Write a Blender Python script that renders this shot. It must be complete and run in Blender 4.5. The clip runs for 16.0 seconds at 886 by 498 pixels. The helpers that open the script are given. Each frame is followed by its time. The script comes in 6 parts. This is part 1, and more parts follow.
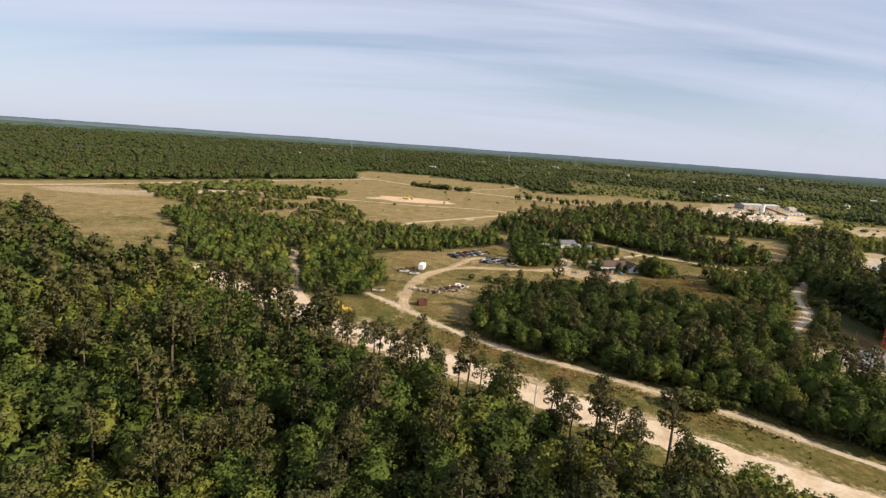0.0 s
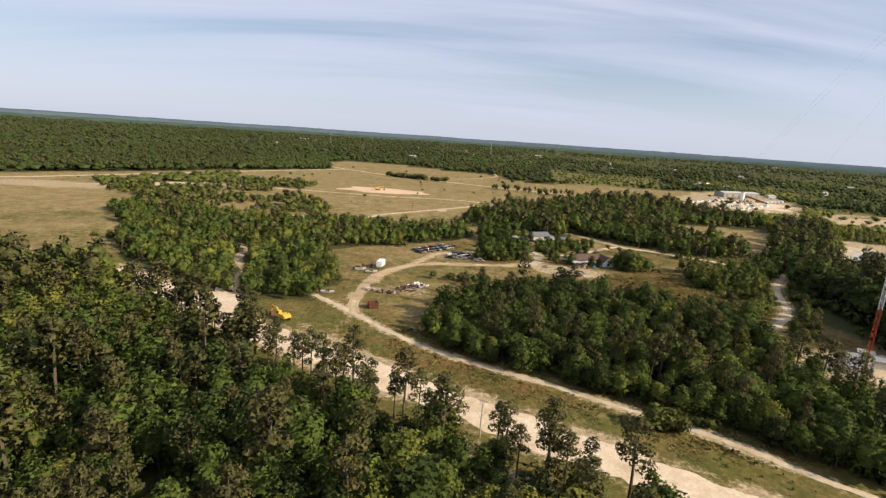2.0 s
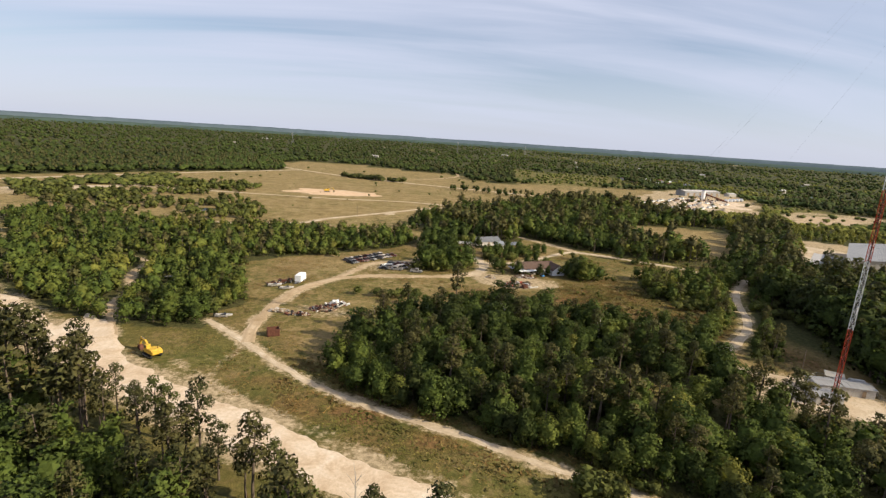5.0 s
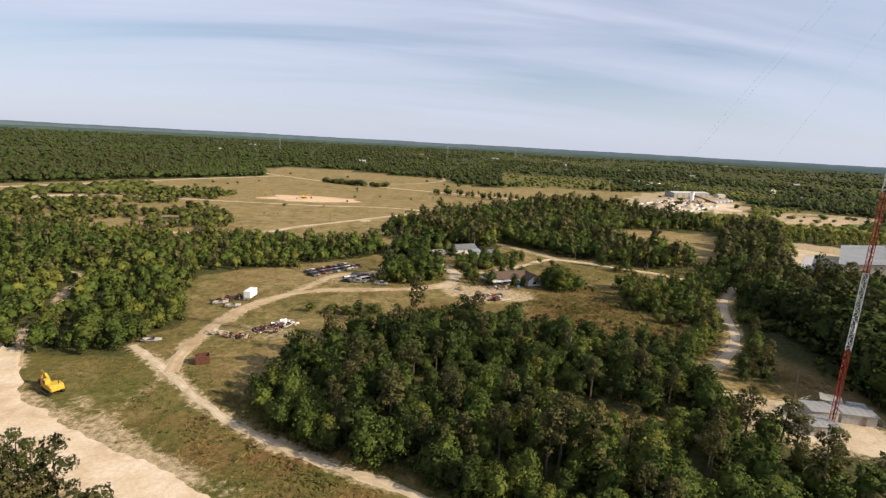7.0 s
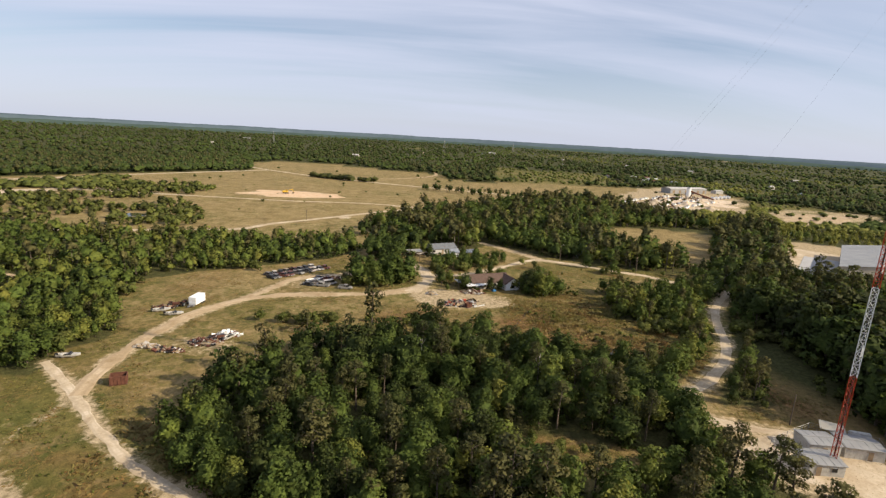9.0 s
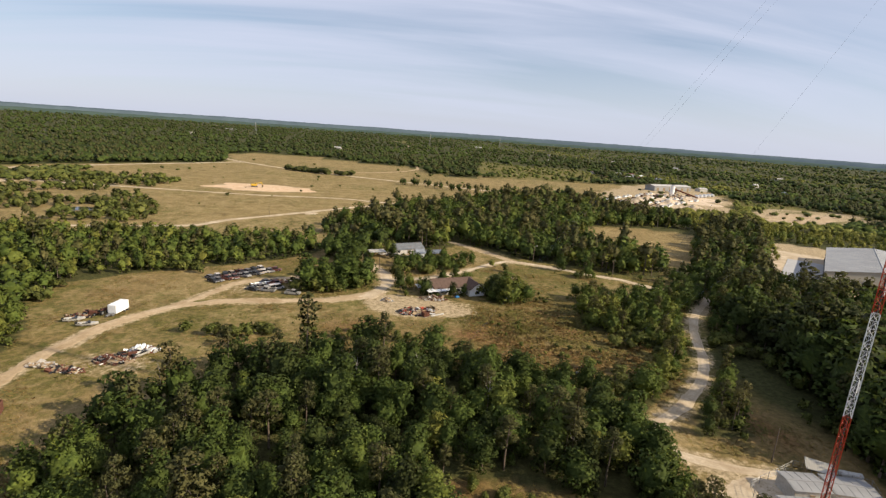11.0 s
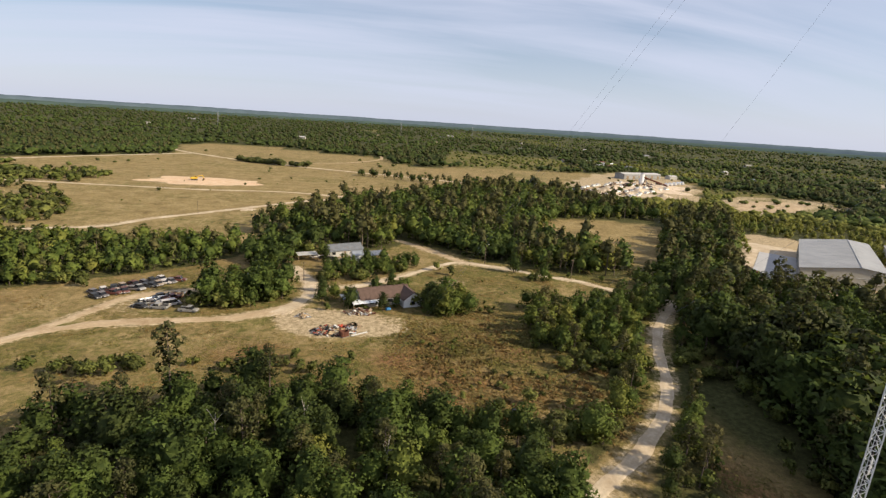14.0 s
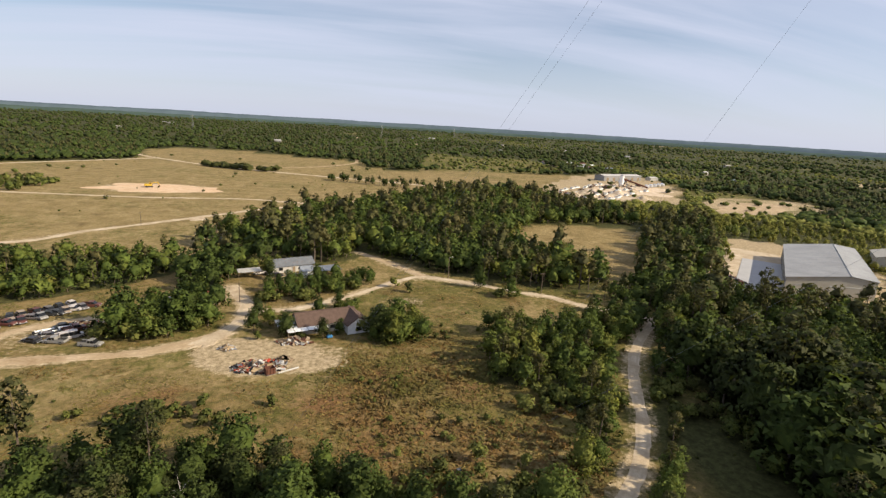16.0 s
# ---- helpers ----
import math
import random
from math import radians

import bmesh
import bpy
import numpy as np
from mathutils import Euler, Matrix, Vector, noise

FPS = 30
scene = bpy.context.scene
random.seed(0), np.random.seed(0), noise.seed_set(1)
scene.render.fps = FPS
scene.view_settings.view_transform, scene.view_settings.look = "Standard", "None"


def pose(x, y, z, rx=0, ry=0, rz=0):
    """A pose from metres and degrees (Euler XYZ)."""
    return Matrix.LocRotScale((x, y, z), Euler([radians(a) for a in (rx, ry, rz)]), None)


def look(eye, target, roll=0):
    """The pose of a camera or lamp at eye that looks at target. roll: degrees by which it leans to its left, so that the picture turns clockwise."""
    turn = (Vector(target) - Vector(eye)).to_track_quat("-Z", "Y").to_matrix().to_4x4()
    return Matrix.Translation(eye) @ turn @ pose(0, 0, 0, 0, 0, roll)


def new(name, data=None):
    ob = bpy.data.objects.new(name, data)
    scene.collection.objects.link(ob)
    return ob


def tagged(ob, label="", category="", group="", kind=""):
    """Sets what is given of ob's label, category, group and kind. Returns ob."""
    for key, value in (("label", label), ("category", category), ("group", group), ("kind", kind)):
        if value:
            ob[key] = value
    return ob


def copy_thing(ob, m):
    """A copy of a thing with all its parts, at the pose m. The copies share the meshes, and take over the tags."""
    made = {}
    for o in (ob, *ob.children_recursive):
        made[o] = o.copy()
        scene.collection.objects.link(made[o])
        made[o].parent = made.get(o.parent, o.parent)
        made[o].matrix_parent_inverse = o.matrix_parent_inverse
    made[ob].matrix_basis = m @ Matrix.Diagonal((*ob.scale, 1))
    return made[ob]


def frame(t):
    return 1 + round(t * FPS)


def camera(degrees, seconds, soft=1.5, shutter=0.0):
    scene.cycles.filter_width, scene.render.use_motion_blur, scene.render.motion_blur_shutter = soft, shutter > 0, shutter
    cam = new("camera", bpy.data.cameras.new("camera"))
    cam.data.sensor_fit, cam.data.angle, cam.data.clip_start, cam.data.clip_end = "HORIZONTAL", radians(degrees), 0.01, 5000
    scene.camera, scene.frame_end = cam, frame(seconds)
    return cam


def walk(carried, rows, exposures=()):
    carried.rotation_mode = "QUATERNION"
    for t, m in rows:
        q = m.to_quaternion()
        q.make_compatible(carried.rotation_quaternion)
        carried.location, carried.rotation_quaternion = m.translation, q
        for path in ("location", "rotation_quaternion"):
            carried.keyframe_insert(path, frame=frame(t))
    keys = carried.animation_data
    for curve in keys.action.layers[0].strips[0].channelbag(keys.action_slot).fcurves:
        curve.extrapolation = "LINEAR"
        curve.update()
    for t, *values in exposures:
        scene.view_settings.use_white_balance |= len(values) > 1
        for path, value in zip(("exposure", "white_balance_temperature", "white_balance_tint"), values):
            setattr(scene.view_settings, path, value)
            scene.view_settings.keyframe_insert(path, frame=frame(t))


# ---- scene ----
# ---- the camera and its walk ----
cam = camera(82.15, 16.0, soft=1.35)
ROWS = [
    (0.0, -0.00, 0.00, 60.00, 0.86, -11.60, -4.02),
    (0.5, 2.77, 4.37, 59.91, 0.43, -11.98, -3.73),
    (1.0, 5.55, 8.74, 59.83, -0.12, -12.26, -3.70),
    (1.5, 8.33, 13.09, 59.74, -0.50, -12.44, -3.75),
    (2.0, 11.13, 17.42, 59.68, -0.89, -12.65, -3.77),
    (2.5, 13.98, 21.71, 59.62, -1.53, -12.78, -3.84),
    (3.0, 16.89, 25.97, 59.58, -2.17, -12.79, -3.94),
    (3.5, 19.85, 30.17, 59.55, -2.67, -12.73, -3.88),
    (4.0, 22.86, 34.32, 59.52, -3.25, -12.69, -3.84),
    (4.5, 25.89, 38.43, 59.49, -3.82, -12.60, -3.89),
    (7.0, 41.61, 57.40, 59.16, -4.97, -11.97, -3.02),
    (7.5, 44.79, 61.17, 59.09, -5.00, -12.11, -3.06),
    (8.0, 47.97, 64.95, 59.01, -4.99, -12.26, -3.10),
    (8.5, 51.13, 68.74, 58.94, -4.96, -12.41, -3.10),
    (11.0, 66.22, 88.14, 58.88, -6.26, -13.15, -3.96),
    (11.5, 69.19, 92.06, 58.82, -6.63, -13.28, -3.89),
    (12.0, 72.17, 96.00, 58.75, -7.02, -13.47, -3.87),
    (12.5, 75.18, 99.95, 58.66, -7.45, -13.74, -3.86),
    (13.0, 78.23, 103.99, 58.56, -8.01, -13.86, -3.89),
    (13.5, 81.33, 108.13, 58.47, -8.49, -13.99, -3.84),
    (14.0, 84.50, 112.37, 58.42, -8.97, -14.16, -3.66),
    (14.5, 87.73, 116.67, 58.41, -9.55, -14.23, -3.65),
    (15.0, 91.01, 121.04, 58.44, -10.10, -14.16, -3.75),
    (15.5, 94.33, 125.44, 58.50, -10.41, -14.01, -3.61),
    (16.0, 97.66, 129.86, 58.57, -10.75, -13.82, -3.32),
]
walk(cam, [(t, pose(x, y, z, 90 + pitch, roll, yaw)) for t, x, y, z, yaw, pitch, roll in ROWS])

# ---- sky, sun and exposure ----
SUN_FROM = Vector((0.93 * math.cos(radians(31)), -0.37 * math.cos(radians(31)), math.sin(radians(31)))).normalized()
world = bpy.data.worlds.new("sky")
scene.world = world
world.use_nodes = True
nt = world.node_tree
nt.nodes.clear()


def node(tree, kind, **inputs):
    n = tree.nodes.new(kind)
    for key, value in inputs.items():
        n.inputs[key.replace("_", " ")].default_value = value
    return n


def link(tree, a, b):
    tree.links.new(a, b)


sky = nt.nodes.new("ShaderNodeTexSky")
sky.sky_type, sky.sun_disc = "NISHITA", False
sky.sun_elevation = math.asin(SUN_FROM.z)
sky.sun_rotation = math.atan2(SUN_FROM.x, SUN_FROM.y)
sky.air_density, sky.dust_density, sky.ozone_density = 1.0, 0.7, 3.0
coord = nt.nodes.new("ShaderNodeTexCoord")
# thin high cloud in long level streaks
plane = nt.nodes.new("ShaderNodeSeparateXYZ")
link(nt, coord.outputs["Generated"], plane.inputs[0])
lift = nt.nodes.new("ShaderNodeMath")
lift.operation = "ADD"
lift.inputs[1].default_value = 0.22
link(nt, plane.outputs["Z"], lift.inputs[0])
div_x = nt.nodes.new("ShaderNodeMath")
div_x.operation = "DIVIDE"
link(nt, plane.outputs["X"], div_x.inputs[0])
link(nt, lift.outputs[0], div_x.inputs[1])
div_y = nt.nodes.new("ShaderNodeMath")
div_y.operation = "DIVIDE"
link(nt, plane.outputs["Y"], div_y.inputs[0])
link(nt, lift.outputs[0], div_y.inputs[1])
flat = nt.nodes.new("ShaderNodeCombineXYZ")
link(nt, div_x.outputs[0], flat.inputs[0])
link(nt, div_y.outputs[0], flat.inputs[1])
turn = nt.nodes.new("ShaderNodeMapping")
turn.inputs["Rotation"].default_value = (0, 0, radians(6))
turn.inputs["Scale"].default_value = (0.22, 1.25, 1)
link(nt, flat.outputs[0], turn.inputs["Vector"])
streak = node(nt, "ShaderNodeTexNoise", Scale=1.5, Detail=6.0, Roughness=0.55, Distortion=0.5)
link(nt, turn.outputs[0], streak.inputs["Vector"])
cover = nt.nodes.new("ShaderNodeMapRange")
cover.inputs["From Min"].default_value, cover.inputs["From Max"].default_value = 0.34, 0.66
cover.inputs["To Min"].default_value, cover.inputs["To Max"].default_value = 0.3, 0.95
link(nt, streak.outputs["Fac"], cover.inputs["Value"])
white = nt.nodes.new("ShaderNodeMix")
white.data_type = "RGBA"
white.inputs["B"].default_value = (6.2, 6.6, 8.1, 1)
low = nt.nodes.new("ShaderNodeMapRange")
low.inputs["From Min"].default_value, low.inputs["From Max"].default_value = 0.0, 0.16
link(nt, plane.outputs["Z"], low.inputs["Value"])
veil = nt.nodes.new("ShaderNodeMix")
veil.inputs["A"].default_value = 0.8
link(nt, low.outputs["Result"], veil.inputs["Factor"])
link(nt, cover.outputs["Result"], veil.inputs["B"])
link(nt, veil.outputs["Result"], white.inputs["Factor"])
link(nt, sky.outputs[0], white.inputs["A"])
back = node(nt, "ShaderNodeBackground", Strength=0.08)
link(nt, white.outputs["Result"], back.inputs["Color"])
out = nt.nodes.new("ShaderNodeOutputWorld")
link(nt, back.outputs[0], out.inputs["Surface"])

lamp = bpy.data.lights.new("sun", "SUN")
lamp.energy, lamp.angle, lamp.color = 5.0, radians(0.6), (1.0, 0.87, 0.67)
sun = new("sun", lamp)
sun.matrix_world = look(SUN_FROM * 300, (0, 0, 0))
scene.view_settings.exposure = 0.45


# ---- materials ----
def material(name, rough=0.8, metal=0.0):
    m = bpy.data.materials.new(name)
    m.use_nodes = True
    b = m.node_tree.nodes["Principled BSDF"]
    b.inputs["Roughness"].default_value, b.inputs["Metallic"].default_value = rough, metal
    b.inputs["Specular IOR Level"].default_value = 0.25
    return m, m.node_tree, b


def ramp(tree, fac, *stops):
    r = tree.nodes.new("ShaderNodeValToRGB")
    while len(r.color_ramp.elements) < len(stops):
        r.color_ramp.elements.new(0.5)
    for e, (at, c) in zip(r.color_ramp.elements, stops):
        e.position, e.color = at, (*c, 1)
    link(tree, fac, r.inputs[0])
    return r.outputs[0]


def noise_of(tree, scale, detail=4.0, rough=0.6, vector=None, distort=0.0):
    n = node(tree, "ShaderNodeTexNoise", Scale=scale, Detail=detail, Roughness=rough, Distortion=distort)
    if vector is None:
        c = tree.nodes.new("ShaderNodeTexCoord")
        vector = c.outputs["Object"]
    link(tree, vector, n.inputs["Vector"])
    return n.outputs["Fac"]


def mix(tree, fac, a, b, mode="MIX"):
    m = tree.nodes.new("ShaderNodeMix")
    m.data_type, m.blend_type = "RGBA", mode
    for key, value in (("Factor", fac), ("A", a), ("B", b)):
        if isinstance(value, (int, float)):
            m.inputs[key].default_value = value
        elif isinstance(value, tuple):
            m.inputs[key].default_value = (*value, 1)
        else:
            link(tree, value, m.inputs[key])
    return m.outputs["Result"]


def spread(tree, value, lo, hi, to_lo=0.0, to_hi=1.0):
    m = tree.nodes.new("ShaderNodeMapRange")
    for key, v in (("From Min", lo), ("From Max", hi), ("To Min", to_lo), ("To Max", to_hi)):
        m.inputs[key].default_value = v
    link(tree, value, m.inputs["Value"])
    return m.outputs["Result"]


def relief(tree, b, height, strength=0.5, distance=0.1):
    n = node(tree, "ShaderNodeBump", Strength=strength, Distance=distance)
    link(tree, height, n.inputs["Height"])
    link(tree, n.outputs[0], b.inputs["Normal"])


def attr(tree, name):
    a = tree.nodes.new("ShaderNodeAttribute")
    a.attribute_name = name
    return a.outputs["Fac"]


def worn(name, colour, dark=0.55, rough=0.7, metal=0.0, scale=1.5, grain=12.0, rust=None, bump=0.2):
    """A painted, weathered or mineral surface: its colour with stains at one scale and grain at another."""
    m, t, b = material(name, rough, metal)
    low = tuple(c * dark for c in colour)
    big = noise_of(t, scale, 5.0)
    col = ramp(t, big, (0.32, low), (0.62, colour))
    fine = noise_of(t, grain, 3.0)
    col = mix(t, 0.35, col, mix(t, fine, low, tuple(min(1, c * 1.25) for c in colour)))
    if rust:
        col = mix(t, spread(t, noise_of(t, scale * 1.7, 6.0, 0.7), 0.55, 0.68), col, rust)
    link(t, col, b.inputs["Base Color"])
    relief(t, b, fine, bump, 0.03)
    return m


def foliage(name, stops, solo, lobes=0.9):
    """Leaves: each tree has its own tone, each leaf varies about it, and light comes through."""
    m, t, b = material(name, 0.7)
    b.inputs["Specular IOR Level"].default_value = 0.1
    if solo:
        info = t.nodes.new("ShaderNodeObjectInfo")
        tone = spread(t, info.outputs["Random"], 0, 1, 0.0, 1.0)
    else:
        tone = attr(t, "tone")
    col = ramp(t, tone, *stops)
    geo = t.nodes.new("ShaderNodeNewGeometry")
    leaf = spread(t, geo.outputs["Random Per Island"], 0, 1, 0.78, 1.22)
    m2 = t.nodes.new("ShaderNodeVectorMath")
    m2.operation = "SCALE"
    link(t, col, m2.inputs[0])
    link(t, leaf, m2.inputs["Scale"])
    clump = ramp(t, noise_of(t, lobes, 3.0), (0.3, (0.66, 0.72, 0.7)), (0.7, (1.25, 1.2, 1.0)))
    col = mix(t, 1.0, m2.outputs[0], clump, "MULTIPLY")
    link(t, col, b.inputs["Base Color"])
    puff = t.nodes.new("ShaderNodeAttribute")
    puff.attribute_name = "puff"
    turned = t.nodes.new("ShaderNodeVectorTransform")
    turned.vector_type, turned.convert_from, turned.convert_to = "NORMAL", "OBJECT", "WORLD"
    link(t, puff.outputs["Vector"], turned.inputs[0])
    link(t, turned.outputs[0], b.inputs["Normal"])
    thru = t.nodes.new("ShaderNodeBsdfTranslucent")
    link(t, mix(t, 1.0, col, (1.3, 1.35, 0.6), "MULTIPLY"), thru.inputs["Color"])
    link(t, turned.outputs[0], thru.inputs["Normal"])
    both = t.nodes.new("ShaderNodeMixShader")
    both.inputs[0].default_value = 0.3
    link(t, b.outputs[0], both.inputs[1])
    link(t, thru.outputs[0], both.inputs[2])
    link(t, both.outputs[0], t.nodes["Material Output"].inputs["Surface"])
    return m


BROAD = ((0.0, (0.05, 0.06, 0.021)), (0.3, (0.066, 0.09, 0.024)), (0.6, (0.092, 0.126, 0.03)), (0.85, (0.142, 0.164, 0.038)), (1.0, (0.21, 0.205, 0.05)))
PINE = ((0.0, (0.066, 0.07, 0.03)), (0.4, (0.098, 0.096, 0.04)), (0.75, (0.124, 0.11, 0.047)), (1.0, (0.112, 0.124, 0.042)))
BUSH = ((0.0, (0.085, 0.088, 0.03)), (0.5, (0.115, 0.135, 0.036)), (1.0, (0.18, 0.185, 0.055)))
M_BROAD, M_BROAD_MASS = foliage("broad_leaves", BROAD, True), foliage("broad_leaves_mass", BROAD, False)
M_PINE, M_PINE_MASS = foliage("pine_needles", PINE, True), foliage("pine_needles_mass", PINE, False)
M_BUSH, M_BUSH_MASS = foliage("bush_leaves", BUSH, True), foliage("bush_leaves_mass", BUSH, False)
M_GRASS = foliage("grass_blades", ((0.0, (0.1, 0.11, 0.03)), (0.35, (0.15, 0.135, 0.042)), (0.55, (0.21, 0.16, 0.065)), (0.72, (0.2, 0.115, 0.05)), (0.85, (0.14, 0.13, 0.04)), (1.0, (0.23, 0.17, 0.075))), False, 0.3)
M_BARK = worn("bark", (0.15, 0.115, 0.085), 0.5, 0.95, scale=2.0, grain=9.0, bump=0.6)
M_DEAD = worn("dead_wood", (0.42, 0.38, 0.33), 0.6, 0.95, scale=2.0, grain=9.0, bump=0.4)


def ground_material():
    m, t, b = material("grassland", 0.95)
    b.inputs["Specular IOR Level"].default_value = 0.1
    c = t.nodes.new("ShaderNodeTexCoord")
    v = c.outputs["Object"]
    broad, mid, fine, blade = noise_of(t, 0.02, 5.0, 0.6, v), noise_of(t, 0.11, 6.0, 0.65, v, 0.6), noise_of(t, 0.7, 5.0, 0.7, v), noise_of(t, 3.5, 3.0, 0.7, v)
    dry = ramp(t, mid, (0.3, (0.19, 0.134, 0.06)), (0.5, (0.28, 0.204, 0.094)), (0.7, (0.36, 0.272, 0.14)))
    green = ramp(t, mid, (0.3, (0.078, 0.084, 0.022)), (0.55, (0.136, 0.126, 0.036)), (0.75, (0.2, 0.165, 0.058)))
    red = ramp(t, fine, (0.3, (0.135, 0.075, 0.034)), (0.7, (0.25, 0.14, 0.062)))
    lush = t.nodes.new("ShaderNodeMath")
    lush.operation = "ADD"
    link(t, attr(t, "lush"), lush.inputs[0])
    link(t, spread(t, broad, 0.3, 0.7, -0.3, 0.3), lush.inputs[1])
    weeds = t.nodes.new("ShaderNodeMath")
    weeds.operation = "ADD"
    link(t, lush.outputs[0], weeds.inputs[0])
    link(t, spread(t, noise_of(t, 0.33, 4.0, 0.7, v, 0.8), 0.32, 0.68, -0.42, 0.42), weeds.inputs[1])
    col = mix(t, spread(t, weeds.outputs[0], 0.2, 0.8), dry, green)
    rust = t.nodes.new("ShaderNodeMath")
    rust.operation = "MULTIPLY"
    link(t, attr(t, "russet"), rust.inputs[0])
    link(t, spread(t, mid, 0.32, 0.54), rust.inputs[1])
    col = mix(t, rust.outputs[0], col, red)
    # dark woodland floor; in the east clearing also dark soil with painted tree shade
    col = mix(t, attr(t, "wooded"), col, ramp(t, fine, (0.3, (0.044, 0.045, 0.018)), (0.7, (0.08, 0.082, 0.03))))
    bare = t.nodes.new("ShaderNodeMath")
    bare.operation = "ADD"
    link(t, attr(t, "bare"), bare.inputs[0])
    link(t, spread(t, fine, 0.2, 0.8, -0.35, 0.35), bare.inputs[1])
    dirt = ramp(t, fine, (0.25, (0.3, 0.22, 0.13)), (0.55, (0.44, 0.34, 0.22)), (0.8, (0.55, 0.45, 0.32)))
    col = mix(t, spread(t, bare.outputs[0], 0.35, 0.65), col, dirt)
    col = mix(t, 1.0, col, ramp(t, fine, (0.28, (0.58, 0.6, 0.56)), (0.68, (1.17, 1.16, 1.14))), "MULTIPLY")
    col = mix(t, 1.0, col, ramp(t, blade, (0.25, (0.72, 0.74, 0.7)), (0.75, (1.18, 1.16, 1.12))), "MULTIPLY")
    link(t, col, b.inputs["Base Color"])
    relief(t, b, blade, 0.7, 0.25)
    return m


def dirt_material(name, low, mid_c, high, ruts=0.5):
    m, t, b = material(name, 0.95)
    b.inputs["Specular IOR Level"].default_value = 0.15
    c = t.nodes.new("ShaderNodeTexCoord")
    v = c.outputs["Object"]
    big, fine = noise_of(t, 0.16, 6.0, 0.65, v, 0.5), noise_of(t, 1.4, 5.0, 0.7, v)
    col = ramp(t, big, (0.3, low), (0.5, mid_c), (0.68, high))
    col = mix(t, 1.0, col, ramp(t, fine, (0.25, (0.78, 0.76, 0.72)), (0.7, (1.1, 1.1, 1.1))), "MULTIPLY")
    rut = t.nodes.new("ShaderNodeMath")
    rut.operation = "MULTIPLY"
    link(t, attr(t, "rut"), rut.inputs[0])
    link(t, spread(t, big, 0.3, 0.7, 0.3, 1.0), rut.inputs[1])
    col = mix(t, rut.outputs[0], col, tuple(c * ruts for c in mid_c))
    link(t, col, b.inputs["Base Color"])
    relief(t, b, fine, 0.5, 0.1)
    return m


M_GROUND = ground_material()
M_GRAVEL = dirt_material("pale_gravel", (0.46, 0.34, 0.22), (0.6, 0.475, 0.34), (0.68, 0.575, 0.45), 0.85)
M_DIRT = dirt_material("sandy_dirt", (0.3, 0.21, 0.115), (0.43, 0.32, 0.195), (0.54, 0.42, 0.285), 0.75)
M_SHELL = dirt_material("shell_road", (0.34, 0.255, 0.16), (0.5, 0.4, 0.275), (0.62, 0.52, 0.39), 0.8)
M_CLAY = dirt_material("orange_clay", (0.5, 0.33, 0.19), (0.62, 0.44, 0.28), (0.66, 0.5, 0.34), 0.8)
M_WHITE = worn("white_paint", (0.8, 0.8, 0.78), 0.8, 0.5)
M_OFFWHITE = worn("chalky_white_paint", (0.5, 0.48, 0.44), 0.7, 0.6, rust=(0.28, 0.2, 0.13))
M_RUST = worn("rusted_steel", (0.15, 0.062, 0.04), 0.4, 0.85, scale=1.2)
M_REDPAINT = worn("faded_red_paint", (0.42, 0.06, 0.03), 0.6, 0.6)
M_TOWER_RED = worn("orange_red_paint", (0.43, 0.05, 0.018), 0.75, 0.5, scale=0.4)
M_TOWER_WHITE = worn("tower_white_paint", (0.72, 0.71, 0.68), 0.75, 0.5, scale=0.4)
M_YELLOW = worn("yellow_machine_paint", (0.66, 0.42, 0.05), 0.55, 0.65, rust=(0.3, 0.17, 0.06))
M_BLACK = worn("black_rubber", (0.02, 0.02, 0.021), 0.6, 0.8)
M_STEEL = worn("dull_steel", (0.3, 0.3, 0.3), 0.6, 0.5, 0.6)
M_ZINC = worn("galvanised_roof", (0.24, 0.26, 0.29), 0.8, 0.55, 0.25, scale=0.3)
M_ZINC_PALE = worn("pale_sheet_roof", (0.32, 0.315, 0.305), 0.6, 0.55, 0.1, scale=0.12)
M_BEIGE = worn("beige_sheet_wall", (0.4, 0.37, 0.31), 0.85, 0.6, scale=0.25)
M_OLD_ROOF = worn("weathered_grey_roof", (0.17, 0.18, 0.19), 0.6, 0.8, scale=0.5, rust=(0.16, 0.1, 0.07))
M_SHINGLE = worn("brown_shingles", (0.13, 0.085, 0.065), 0.6, 0.95, scale=0.8, grain=6.0)
M_REDROOF = worn("red_brown_roof", (0.2, 0.06, 0.04), 0.6, 0.9, scale=0.8)
M_WOOD = worn("weathered_timber", (0.3, 0.22, 0.14), 0.55, 0.9)
M_CONCRETE = worn("concrete", (0.5, 0.48, 0.44), 0.75, 0.9, scale=0.3)
# grey for the warehouse's shadow on its pale lot
M_SHADOW_SLAB = worn("shadow_slab_grey", (0.4, 0.39, 0.38), 0.8, 0.9, scale=0.15)
M_BLUE = worn("blue_sheeting", (0.05, 0.2, 0.42), 0.6, 0.6)
M_DARK = worn("dark_interior", (0.03, 0.028, 0.026), 0.6, 0.9)


def glass():
    m, t, b = material("tinted_glass", 0.08)
    b.inputs["Base Color"].default_value = (0.015, 0.016, 0.018, 1)
    b.inputs["Specular IOR Level"].default_value = 0.35
    return m


